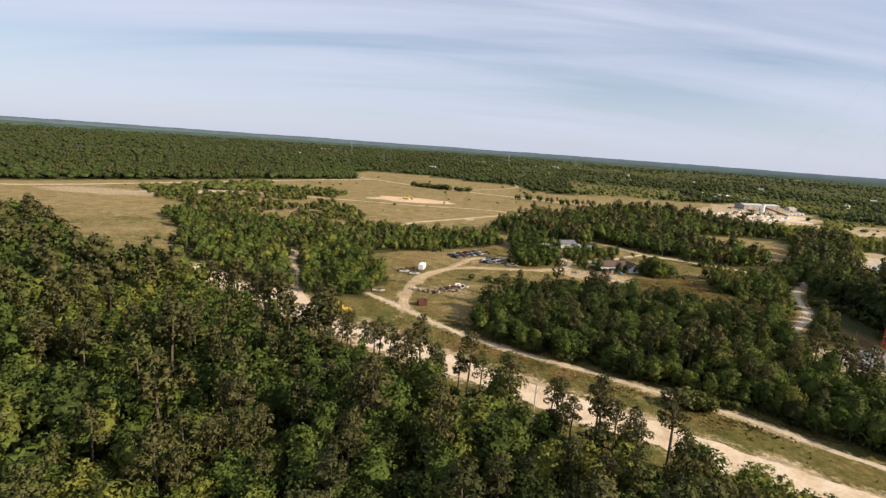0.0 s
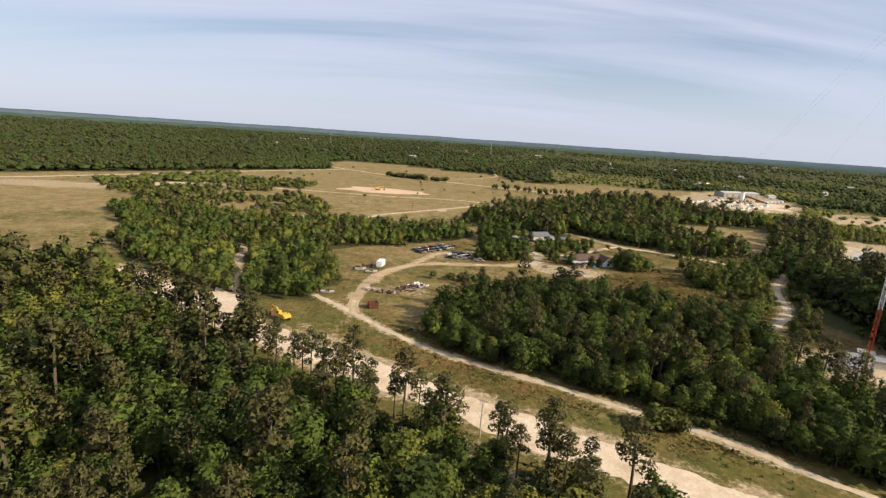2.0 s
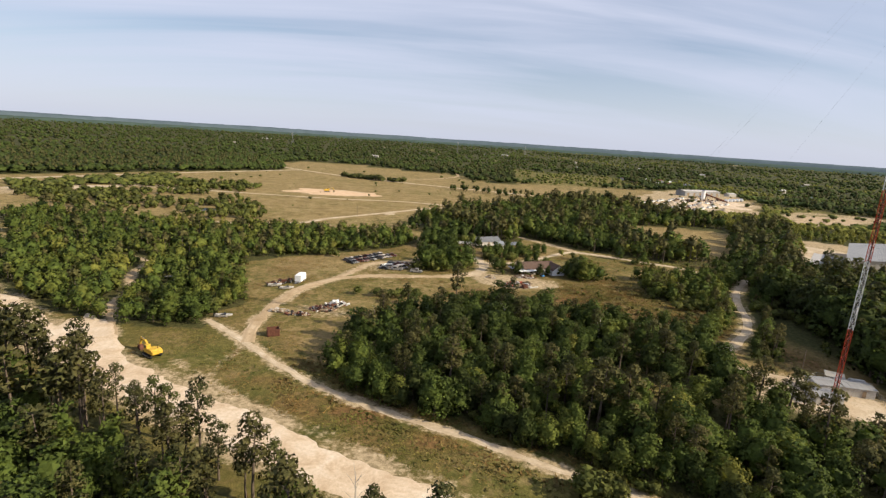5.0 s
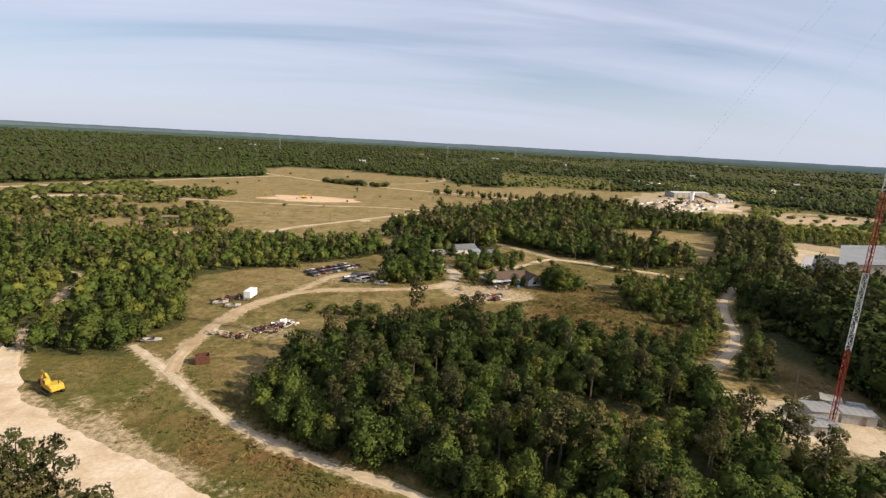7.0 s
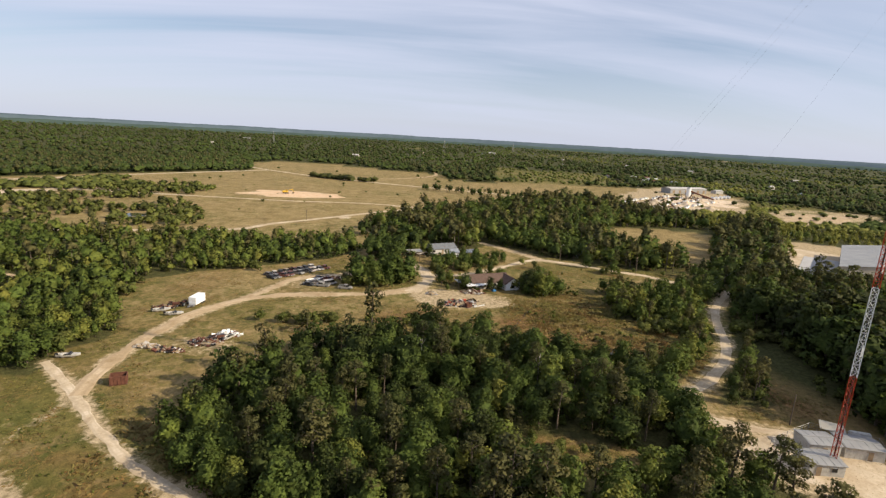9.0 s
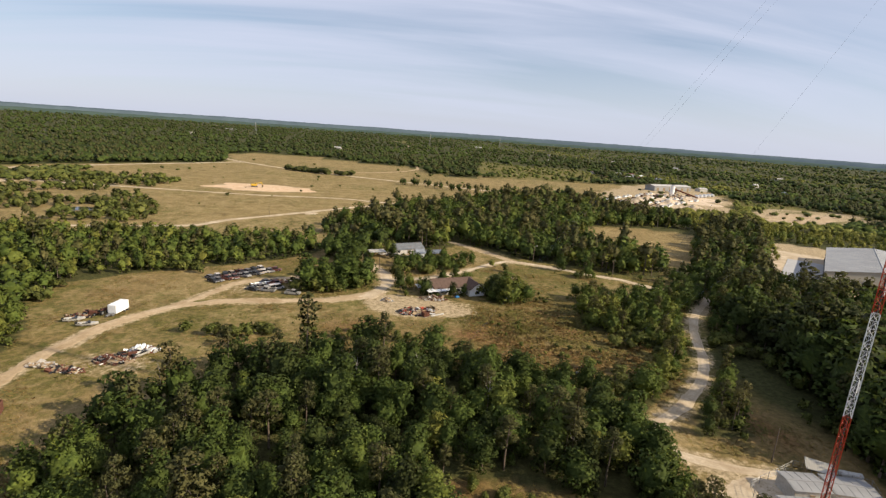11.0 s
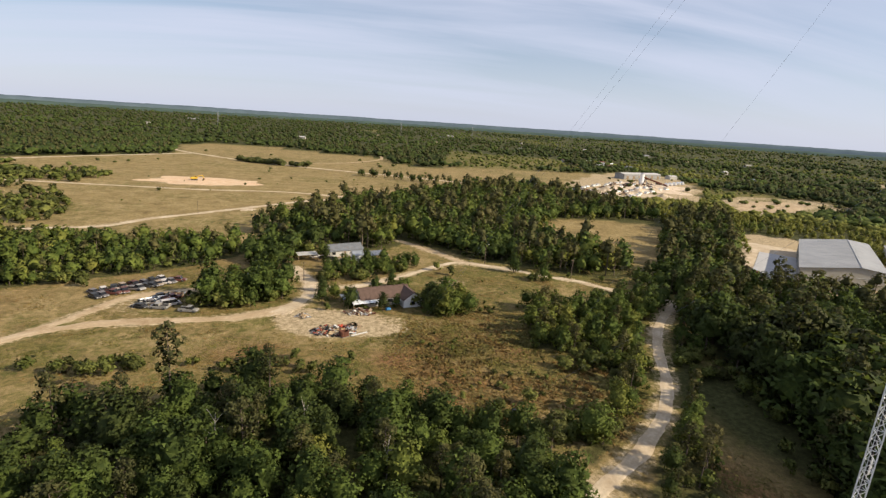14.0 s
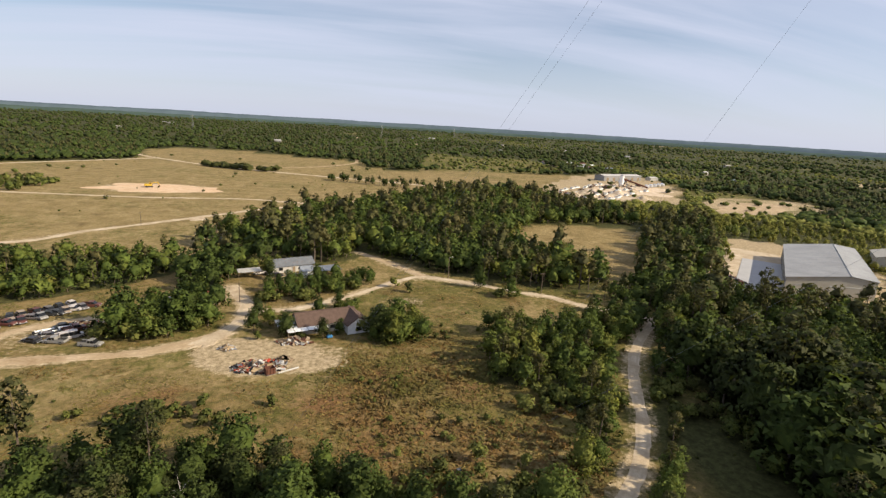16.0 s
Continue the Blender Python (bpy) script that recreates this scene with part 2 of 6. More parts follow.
M_GLASS = glass()
CAR_PAINTS = [worn(n, c, 0.8, 0.35, rust=r) for n, c, r in (
    ("white_car_paint", (0.55, 0.5, 0.46), (0.16, 0.09, 0.055)), ("silver_car_paint", (0.27, 0.26, 0.24), (0.14, 0.075, 0.045)), ("dark_car_paint", (0.04, 0.039, 0.038), None),
    ("faded_grey_car_paint", (0.15, 0.135, 0.13), (0.17, 0.08, 0.05)), ("maroon_car_paint", (0.12, 0.045, 0.036), (0.16, 0.08, 0.05)), ("tan_car_paint", (0.34, 0.26, 0.19), (0.16, 0.08, 0.05)))]


def water_material():
    m, t, b = material("still_water", 0.06)
    b.inputs["Base Color"].default_value = (0.03, 0.035, 0.03, 1)
    b.inputs["Specular IOR Level"].default_value = 0.5
    relief(t, b, noise_of(t, 0.5, 3.0), 0.05, 0.05)
    return m


M_WATER = water_material()


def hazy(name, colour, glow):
    """Wooded land many miles off, the haze between painted in as grey-blue colour and glow."""
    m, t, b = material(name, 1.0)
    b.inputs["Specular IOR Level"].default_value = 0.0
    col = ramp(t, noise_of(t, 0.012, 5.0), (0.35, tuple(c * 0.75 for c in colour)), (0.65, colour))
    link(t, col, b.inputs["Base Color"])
    # bluish emission imitates the pale air in front of the woods
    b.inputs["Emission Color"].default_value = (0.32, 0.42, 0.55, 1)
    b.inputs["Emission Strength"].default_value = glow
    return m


# the farther ridge gets more of the painted haze
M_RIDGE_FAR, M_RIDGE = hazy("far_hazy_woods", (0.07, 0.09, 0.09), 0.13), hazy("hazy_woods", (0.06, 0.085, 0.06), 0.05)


# ---- plan: woods, openings and ways, in metres ----
FRONT_WOOD = [(-600, 300), (-400, 322), (-250, 300), (-205, 262), (-168, 226), (-143, 210), (-112, 202), (-82, 181), (-52, 155), (-16, 129), (18, 107), (48, 89), (84, 65), (130, 34), (120, -30), (-60, -50), (-300, 20), (-600, 90)]
LEFT_WOOD = [(-198, 346), (-154, 294), (-136, 254), (-114, 226), (-96, 208), (-62, 192), (-42, 187), (-28, 187), (-26, 194), (-31, 200), (-22, 210), (-26, 225), (-41, 249), (-39, 265), (-26, 277), (-8, 288), (8, 295), (26, 308), (40, 326), (30, 348), (-10, 343), (-45, 346), (-74, 342), (-103, 344), (-130, 348), (-186, 364)]
COPSE = [(11, 168), (19, 158), (29, 148.5), (45, 140), (57, 132.5), (68, 126), (79, 119), (91, 109), (113, 92), (150, 68), (200, 58), (215, 108), (168, 136), (152, 141), (133, 147), (128, 157), (121, 167), (117, 176), (121, 186), (115, 195), (106, 199), (97, 205), (87, 207), (71, 212), (50, 212), (36, 208), (27, 197), (18, 186)]
ROADSIDE_WOOD = [(178, 241), (163, 213), (155, 201), (143, 189), (135, 180), (134, 175), (146, 175), (151, 186), (157, 200), (181, 232)]
CLEARING_WOOD = [(140, 266), (136, 250), (133, 234), (148, 229), (148, 221), (140, 202), (128, 191), (125, 184), (135, 193), (146, 205), (155, 218), (164, 236), (173, 250), (187, 266), (180, 274), (160, 264)]
RIGHT_WOOD = [(196, 243), (209, 224), (207, 190), (197, 158), (180, 146), (172, 144), (172, 140), (220, 112), (330, 140), (420, 270), (335, 268), (300, 272), (262, 276), (240, 284), (250, 304), (270, 328), (322, 398), (350, 448), (305, 438), (264, 380), (226, 322), (204, 300), (208, 276)]
MID_WOOD = [(38, 379), (48, 367), (60, 364), (73, 346), (87, 334), (99, 340), (110, 354), (124, 338), (136, 325), (150, 315), (165, 305), (180, 299), (191, 298), (208, 319), (200, 338), (186, 350), (179, 368), (183, 392), (213, 425), (250, 437), (297, 435), (292, 455), (267, 500), (264, 540), (235, 584), (178, 545), (128, 490), (84, 456), (56, 410), (40, 392)]
FIELD = [(-700, 320), (-450, 420), (-386, 496), (-324, 561), (-218, 680), (-137, 770), (-154, 845), (-175, 927), (-143, 1000), (-82, 989), (-9, 948), (60, 888), (124, 873), (128, 787), (161, 757), (238, 789), (292, 788), (351, 774), (430, 800), (520, 770), (505, 690), (420, 560), (400, 540), (300, 520), (264, 540), (235, 584), (178, 545), (128, 490), (84, 456), (56, 410), (38, 384), (30, 330), (-45, 336), (-160, 343), (-250, 306), (-400, 325), (-700, 300)]
PLANT = [(285, 548), (300, 640), (400, 770), (470, 830), (530, 790), (500, 700), (440, 590), (385, 525)]
EAST_YARD = [(384, 478), (420, 540), (495, 604), (560, 590), (560, 531), (500, 480), (440, 478)]
MEADOW = [(266, 1144), (353, 1077), (450, 1064), (430, 873), (400, 800), (283, 785), (193, 785)]
EAST_MEADOW = [(465, 650), (540, 640), (530, 600), (445, 580)]
NORTH_CLEARING = [(-60, 1225), (180, 1260), (190, 1190), (-20, 1200)]
SOUTH_GAP = [(78, 152), (80, 164), (92, 163), (106, 158), (113, 150), (92, 147)]
SHADE_WOOD = [(183, 240), (184, 224), (180, 206), (175, 190), (167, 174), (160, 157), (172, 146), (196, 160), (206, 190), (208, 225), (198, 240)]
PINE_EDGE = [(-88, 189), (-52, 160.5), (-15, 133.5), (19, 111.5), (50, 93), (46, 87), (16, 105), (-18, 126), (-56, 152), (-92, 180)]
YARD_TREES = [(37, 268), (44, 261), (54, 263), (61, 270), (65, 279), (62, 286), (52, 287), (50, 300), (43, 302), (42, 286)]
ORCHARD = [(72, 290), (92, 296.5), (112, 308), (117, 314), (100, 319), (84, 312), (73, 303)]
HOUSE_TREES = [(50, 300), (58, 299), (61, 311), (57, 326), (70, 336), (66, 345), (44, 330), (42, 312)]
EAST_THICKET = [(107, 261), (113, 255), (121, 261), (117, 270), (109, 271)]
COPSE_FRINGE = [(7, 169), (16, 156), (28, 146), (45, 138), (57, 130.5), (68, 124), (79, 117), (91, 107), (113, 90), (116, 94), (94, 112), (82, 122), (70, 129.5), (59, 136), (47, 143.5), (31, 152), (22, 161), (14, 171)]
CORNER_WOOD = [(185, 245), (191, 249), (201, 261), (208, 268), (200, 270), (190, 258)]
JUNCTION_WOOD = [(176, 250), (186, 262), (196, 266), (206, 268), (212, 282), (198, 292), (186, 292), (204, 276), (190, 268), (178, 262)]
MAST_YARD = [(118, 158), (120.5, 145), (123, 139), (127, 133), (136, 131), (150, 126), (166, 137), (152, 150), (136, 160), (126, 164)]
WAREHOUSE_LOT = [(236, 284), (262, 282), (330, 268), (352, 320), (372, 370), (330, 402), (300, 352), (275, 330), (252, 304)]

GRAVEL_WAY = [(-110, 214), (-88, 197), (-64, 178), (-40, 160.5), (-21, 148), (-1, 136.5), (17, 125), (34, 114.5), (52, 103.5), (70, 91.5), (96, 73), (135, 46), (190, 8), (270, -48)]
TRACK = [(-29, 195), (-20, 186.5), (-12.3, 178.5), (0.3, 164.2), (14, 152.2), (31, 141.5), (44, 135), (55, 127.5), (65, 121.6), (75, 115), (85, 106), (103, 91), (140, 64), (195, 26), (275, -30)]
FIELD_WAY = [(-12.3, 178.5), (-14, 190), (-13.8, 203), (-9.5, 225), (-4, 236), (4, 245), (16.7, 251.6), (32, 253.4), (48.6, 255.4), (58.5, 260), (67, 267)]
LOOP_WAY = [(-2, 238), (5, 249), (10.4, 260), (15, 271), (25.6, 278), (38, 282), (46, 296)]
HOUSE_WAY = [(64, 262), (69, 275), (69, 287), (64, 300), (60, 308)]
NORTH_WAY = [(70, 283), (84, 285), (99, 295), (119, 313.5), (130, 318), (148, 308.5), (158.5, 301), (171.5, 294), (182, 283), (199, 270)]
NORTH_SPUR = [(104, 356), (112, 346), (120, 334), (130, 318)]
EAST_WAY = [(199, 270), (183, 254), (170, 235), (160.8, 216), (151.5, 202), (139.7, 190), (130.5, 183), (123.5, 177.5), (124, 172), (129, 168.6), (135, 166), (143, 163.5), (152, 160)]
WOOD_PATH = [(-46, 170), (-50, 183), (-62, 203), (-64, 220), (-74, 240), (-76, 258), (-88, 268)]
SOUTH_FIELD_WAY = [(-190, 340), (-120, 350), (-42, 366), (-21, 390), (9.3, 421), (50, 463), (82, 482), (110, 505)]
MID_FIELD_WAY = [(-230, 512), (-117, 503), (-71, 499), (-26, 496), (30, 500), (75, 488)]
FAR_FIELD_WAY = [(-175, 880), (-145, 822), (-61, 742), (0, 700), (94, 654), (150, 628), (215, 596), (300, 600)]
WOOD_EDGE_WAY = [(-520, 385), (-380, 440), (-290, 552), (-215, 666), (-162, 735), (-120, 790)]
CROSS_FIELD_WAY = [(-20, 712), (60, 755), (110, 828), (118, 900)]
WAYS = ((GRAVEL_WAY, 12.5), (TRACK, 2.6), (FIELD_WAY, 4.4), (LOOP_WAY, 3.6), (HOUSE_WAY, 4.5), (NORTH_WAY, 4.0), (NORTH_SPUR, 4.0), (EAST_WAY, 4.6), (WOOD_PATH, 2.4))


def inside(poly, x, y):
    """Which of the points lie in the outline."""
    x, y = np.asarray(x, float), np.asarray(y, float)
    hit = np.zeros(x.shape, bool)
    for (x0, y0), (x1, y1) in zip(poly, poly[1:] + poly[:1]):
        if y0 != y1:
            hit ^= ((y0 > y) != (y1 > y)) & (x < (x1 - x0) * (y - y0) / (y1 - y0) + x0)
    return hit


def away(line, x, y):
    """The distance of points from a line of points."""
    best = np.full(np.shape(x), 1e9)
    for (x0, y0), (x1, y1) in zip(line, line[1:]):
        dx, dy = x1 - x0, y1 - y0
        s = np.clip(((x - x0) * dx + (y - y0) * dy) / (dx * dx + dy * dy), 0, 1)
        best = np.minimum(best, np.hypot(x - x0 - s * dx, y - y0 - s * dy))
    return best


def lumps(x, y, size, seed=0):
    """Smooth noise from about 0 to 1, by blended lattice values."""
    u, v = np.asarray(x, float) / size + seed * 17.3, np.asarray(y, float) / size - seed * 9.1
    i, j = np.floor(u), np.floor(v)
    fu, fv = u - i, v - j
    fu, fv = fu * fu * (3 - 2 * fu), fv * fv * (3 - 2 * fv)

    def value(a, b):
        h = np.sin(a * 127.1 + b * 311.7 + seed * 74.7) * 43758.5453
        return h - np.floor(h)

    return (value(i, j) * (1 - fu) + value(i + 1, j) * fu) * (1 - fv) + (value(i, j + 1) * (1 - fu) + value(i + 1, j + 1) * fu) * fv


def smooth_line(points, step):
    out = []
    pts = [Vector((*p, 0)) for p in points]
    pts = [2 * pts[0] - pts[1]] + pts + [2 * pts[-1] - pts[-2]]
    for a, b, c, d in zip(pts, pts[1:], pts[2:], pts[3:]):
        n = max(2, int((c - b).length / step))
        for k in range(n):
            s = k / n
            out.append(0.5 * (2 * b + (c - a) * s + (2 * a - 5 * b + 4 * c - d) * s * s + (3 * b - a - 3 * c + d) * s ** 3))
    return out + [pts[-2]]


def land(x, y):
    """The height of the land, which is level all the way."""
    return np.zeros(np.shape(x))


def raw_mesh(name, verts, faces, mats, slots=None, attrs=None, smooth=False):
    """A mesh from arrays; faces all have the same number of corners."""
    me = bpy.data.meshes.new(name)
    verts, faces = np.asarray(verts, np.float32), np.asarray(faces, np.int32)
    k = faces.shape[1]
    me.vertices.add(len(verts))
    me.vertices.foreach_set("co", verts.ravel())
    me.loops.add(faces.size)
    me.loops.foreach_set("vertex_index", faces.ravel())
    me.polygons.add(len(faces))
    me.polygons.foreach_set("loop_start", np.arange(0, faces.size, k, dtype=np.int32))
    for m in mats:
        me.materials.append(m)
    if slots is not None:
        me.polygons.foreach_set("material_index", np.asarray(slots, np.int32))
    me.polygons.foreach_set("use_smooth", np.full(len(faces), smooth))
    for key, values in (attrs or {}).items():
        values = np.asarray(values, np.float32)
        if values.ndim == 2:
            me.attributes.new(key, "FLOAT_VECTOR", "POINT").data.foreach_set("vector", values.ravel())
        else:
            me.attributes.new(key, "FLOAT", "POINT").data.foreach_set("value", values.ravel())
    me.update(calc_edges=True)
    return me


# ---- the ground ----
def steps(lo, fine_lo, fine_hi, hi, fine, growth=1.07):
    mid = list(np.arange(fine_lo, fine_hi + 0.01, fine))
    up, s = [], fine
    while mid[-1] + sum(up) < hi:
        s *= growth
        up.append(s)
    down, s = [], fine
    while mid[0] - sum(down) > lo:
        s *= growth
        down.append(s)
    right = mid[-1] + np.cumsum(up)
    left = mid[0] - np.cumsum(down)
    return np.concatenate([left[::-1], mid, right])


def build_ground():
    gx, gy = steps(-5600, -110, 215, 5600, 1.7, 1.08), steps(-1500, 95, 320, 5000, 1.7, 1.07)
    X, Y = np.meshgrid(gx, gy)
    x, y = X.ravel(), Y.ravel()
    r = np.hypot(x - 50, y - 60)
    far = np.clip(4900 / np.maximum(r, 1), 0, 1)
    x, y = 50 + (x - 50) * far, 60 + (y - 60) * far
    z = land(x, y)
    bare = np.zeros(len(x))
    for line, width in WAYS:
        d = away(line, x, y)
        reach = 5.0 if width > 8 else 2.4
        bare = np.maximum(bare, 0.8 * np.clip(1 - (d - width / 2) / reach, 0, 1) * (0.35 + 0.9 * lumps(x, y, 7, 1)))
    for line, k in (([(-15, 157.5), (-17, 163), (-19.4, 170)], 0.5), ([(-14.5, 158.5), (-14.6, 165)], 0.62), ([(-15.5, 160), (-14, 168), (-12.6, 176)], 0.6), ([(-19, 158.5), (-15.3, 155.6), (-8.5, 150.8), (-1.4, 145.4), (8, 139)], 0.85), ([(-26, 166), (-20, 161), (-12, 155)], 0.6), ([(14, 137), (26, 129), (40, 120)], 0.6)):
        bare = np.maximum(bare, k * np.clip(1.3 - away(line, x, y) / 1.9, 0, 1) * (0.5 + 0.7 * lumps(x, y, 4, 13)))
    for line in (SOUTH_FIELD_WAY, MID_FIELD_WAY, FAR_FIELD_WAY):
        bare = np.maximum(bare, 0.6 * np.clip(1 - away(line, x, y) / 7, 0, 1))
    for cx, cy, rx, ry, k in ((79, 252, 15, 10, 1.5), (88, 247.5, 11, 5.5, 1.3), (71, 256.5, 10, 7, 1.5), (68, 250, 6, 4, 0.8), (94, 253, 6, 5, 0.7), (84, 258.5, 9, 4, 1.0), (76, 244, 6, 3, 0.7), (60, 300, 8, 9, 0.75), (22, 268, 12, 12, 0.55), (46, 292, 7, 4, 0.8), (139, 154, 20, 13, 0.8), (3, 206, 12, 8, 0.55),
                              (80, 320, 14, 8, 0.5), (118, 290, 9, 5, 0.6), (-38, 541, 44, 27, 0.85), (-300, 440, 60, 26, 0.8), (-190, 520, 55, 11, 0.8)):
        q = np.hypot((x - cx) / rx, (y - cy) / ry)
        bare = np.maximum(bare, k * np.clip(1.7 * (1.25 - q), 0, 1) * (0.55 + 0.6 * lumps(x, y, 5, 3)))
    bare = np.maximum(bare, 0.95 * inside(PLANT, x, y) * (0.4 + lumps(x, y, 18, 4)))
    bare = np.maximum(bare, 0.9 * inside(EAST_YARD, x, y) * (0.3 + lumps(x, y, 16, 5)))
    bare = np.maximum(bare, 0.9 * inside(WAREHOUSE_LOT, x, y))
    streaks = np.clip(1 - np.abs((x + 0.9 * y - 118) / 9), 0, 1) * (x > 20) * (y < 140)
    bare = np.maximum(bare, streaks * (0.2 + 0.8 * lumps(x, y, 4, 6)))
    bare = np.maximum(bare, 0.8 * (r > 1100) * (lumps(x, y * 0.5, 70, 9) > 0.93))
    open_near = (x > -140) & (x < 250) & (y < 345)
    lush = 0.2 + 0.45 * lumps(x, y, 26, 2)
    lush = np.where(away(GRAVEL_WAY, x, y) < 32, 0.62 + 0.5 * lumps(x, y, 9, 7), lush)
    lush = np.where((x > 96) & (x < 185) & (y > 190) & (y < 305), 0.4 + 0.5 * lumps(x, y, 14, 2), lush)
    lush = np.where(inside(FIELD, x, y), 0.02 + 0.3 * lumps(x, y, 60, 8), lush)
    lush = np.where((r > 420) & ~inside(FIELD, x, y), 0.75, lush)
    lush = np.where(inside([(180, 372), (212, 424), (292, 434), (258, 376), (222, 326), (206, 322)], x, y), 0.0, lush)
    lush = np.where(np.hypot((x - 66) / 26, (y - 338) / 10) < 1, 0.85, lush)
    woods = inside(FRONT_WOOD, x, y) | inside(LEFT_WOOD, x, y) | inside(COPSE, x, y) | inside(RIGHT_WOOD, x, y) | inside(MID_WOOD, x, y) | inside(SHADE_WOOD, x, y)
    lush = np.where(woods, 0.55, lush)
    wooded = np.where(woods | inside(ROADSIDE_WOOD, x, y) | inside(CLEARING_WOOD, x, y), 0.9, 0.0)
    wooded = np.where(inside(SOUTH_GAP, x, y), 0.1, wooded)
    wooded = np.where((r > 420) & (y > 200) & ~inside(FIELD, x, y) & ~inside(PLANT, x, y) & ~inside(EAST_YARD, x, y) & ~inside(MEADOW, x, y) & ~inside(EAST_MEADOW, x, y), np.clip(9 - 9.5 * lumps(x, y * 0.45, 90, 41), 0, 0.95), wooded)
    # open clearing: dark soil, with the shade of the east trees put into its colour
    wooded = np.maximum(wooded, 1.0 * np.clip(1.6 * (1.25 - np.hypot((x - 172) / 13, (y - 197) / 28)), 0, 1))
    russet = np.where(open_near, 0.35 * lumps(x, y, 12, 11), 0.0)
    for cx, cy, rx, ry in ((112, 212, 22, 14), (80, 160, 34, 7), (18, 145, 26, 9), (150, 178, 10, 14), (100, 226, 20, 12), (30, 132, 14, 6), (60, 232, 20, 8), (128, 228, 14, 10), (-2, 156.5, 7, 4), (94, 209, 12, 9), (111, 240, 12, 8)):
        russet = np.maximum(russet, np.clip(1.5 * (1.1 - np.hypot((x - cx) / rx, (y - cy) / ry)), 0, 1) * (0.3 + 1.0 * lumps(x, y, 8, 14)))
    nx, ny = len(gx), len(gy)
    a = (np.arange(ny - 1)[:, None] * nx + np.arange(nx - 1)[None, :]).ravel()
    quads = np.stack([a, a + 1, a + nx + 1, a + nx], 1)
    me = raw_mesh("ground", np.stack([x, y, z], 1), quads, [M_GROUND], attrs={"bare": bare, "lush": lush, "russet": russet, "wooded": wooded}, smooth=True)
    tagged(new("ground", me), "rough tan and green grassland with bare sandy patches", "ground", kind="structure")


build_ground()


def build_way(name, label, points, width, mat, step=1.5, wander=0.35, rise=0.05, twin=True):
    """A worn way: slightly crowned, with ragged edges that run out under the grass, and two wheel ruts."""
    line = smooth_line(points, step)
    n = len(line)
    across = 9
    verts, rut = [], []
    for k, p in enumerate(line):
        ahead = line[min(k + 1, n - 1)] - line[max(k - 1, 0)]
        side = Vector((-ahead.y, ahead.x, 0)).normalized()
        for j in range(across):
            u = j / (across - 1) * 2 - 1
            edge = 1 + wander * (2 * float(lumps(p.x + 40 * np.sign(u), p.y, 3.0 + width * 0.4, 5)) - 1) + 0.5 * wander * (2 * float(lumps(p.x + 90 * np.sign(u), p.y, 1.3, 8)) - 1)
            q = p + side * (u * width * 0.5 * edge)
            verts.append((q.x, q.y, float(land(q.x, q.y)) + (rise if abs(u) < 0.99 else -0.03) - 0.02 * abs(u)))
            rut.append(0.75 if twin and j in (2, 6) else 0.0)
    a = (np.arange(n - 1)[:, None] * across + np.arange(across - 1)[None, :]).ravel()
    me = raw_mesh(name, verts, np.stack([a, a + across, a + across + 1, a + 1], 1), [mat], attrs={"rut": rut}, smooth=True)
    return tagged(new(name, me), label, "road", kind="structure")


build_way("road_1", "wide pale gravel haul road with ragged sandy edges", GRAVEL_WAY, 11.5, M_GRAVEL, wander=0.32, rise=0.07, twin=False)
build_way("road_2", "narrow sandy track between rough grass and trees", TRACK, 2.3, M_SHELL, wander=0.45, rise=0.06)
build_way("road_3", "sandy dirt road curving through the salvage field", FIELD_WAY, 4.4, M_DIRT, rise=0.08)
build_way("road_4", "faint dirt loop round the parked wrecks", LOOP_WAY, 3.4, M_DIRT, rise=0.05)
build_way("road_5", "pale shell drive to the houses", HOUSE_WAY, 4.6, M_SHELL, rise=0.09)
build_way("road_6", "pale dirt road along the north of the clearing", NORTH_WAY, 3.2, M_SHELL, rise=0.06)
build_way("road_7", "dirt spur running into the tall trees", NORTH_SPUR, 4.0, M_DIRT, rise=0.05)
build_way("road_8", "pale dirt road bending through the trees to the mast", EAST_WAY, 3.3, M_SHELL, wander=0.22, rise=0.07)
build_way("road_9", "sandy path into the woodland", WOOD_PATH, 2.4, M_DIRT, rise=0.05)
build_way("road_10", "pale dirt road across the dry field", SOUTH_FIELD_WAY, 4.5, M_SHELL, 3.0, rise=0.09)
build_way("road_11", "dirt track across the dry field", MID_FIELD_WAY, 4.0, M_SHELL, 3.0, rise=0.08)
build_way("road_12", "long pale road across the far field", FAR_FIELD_WAY, 6.0, M_SHELL, 5.0, rise=0.12)
build_way("road_13", "sandy road along the far woodland edge", WOOD_EDGE_WAY, 8.0, M_SHELL, 5.0, rise=0.12)
build_way("road_14", "short dirt track in the far field", CROSS_FIELD_WAY, 5.0, M_DIRT, 5.0, rise=0.1)


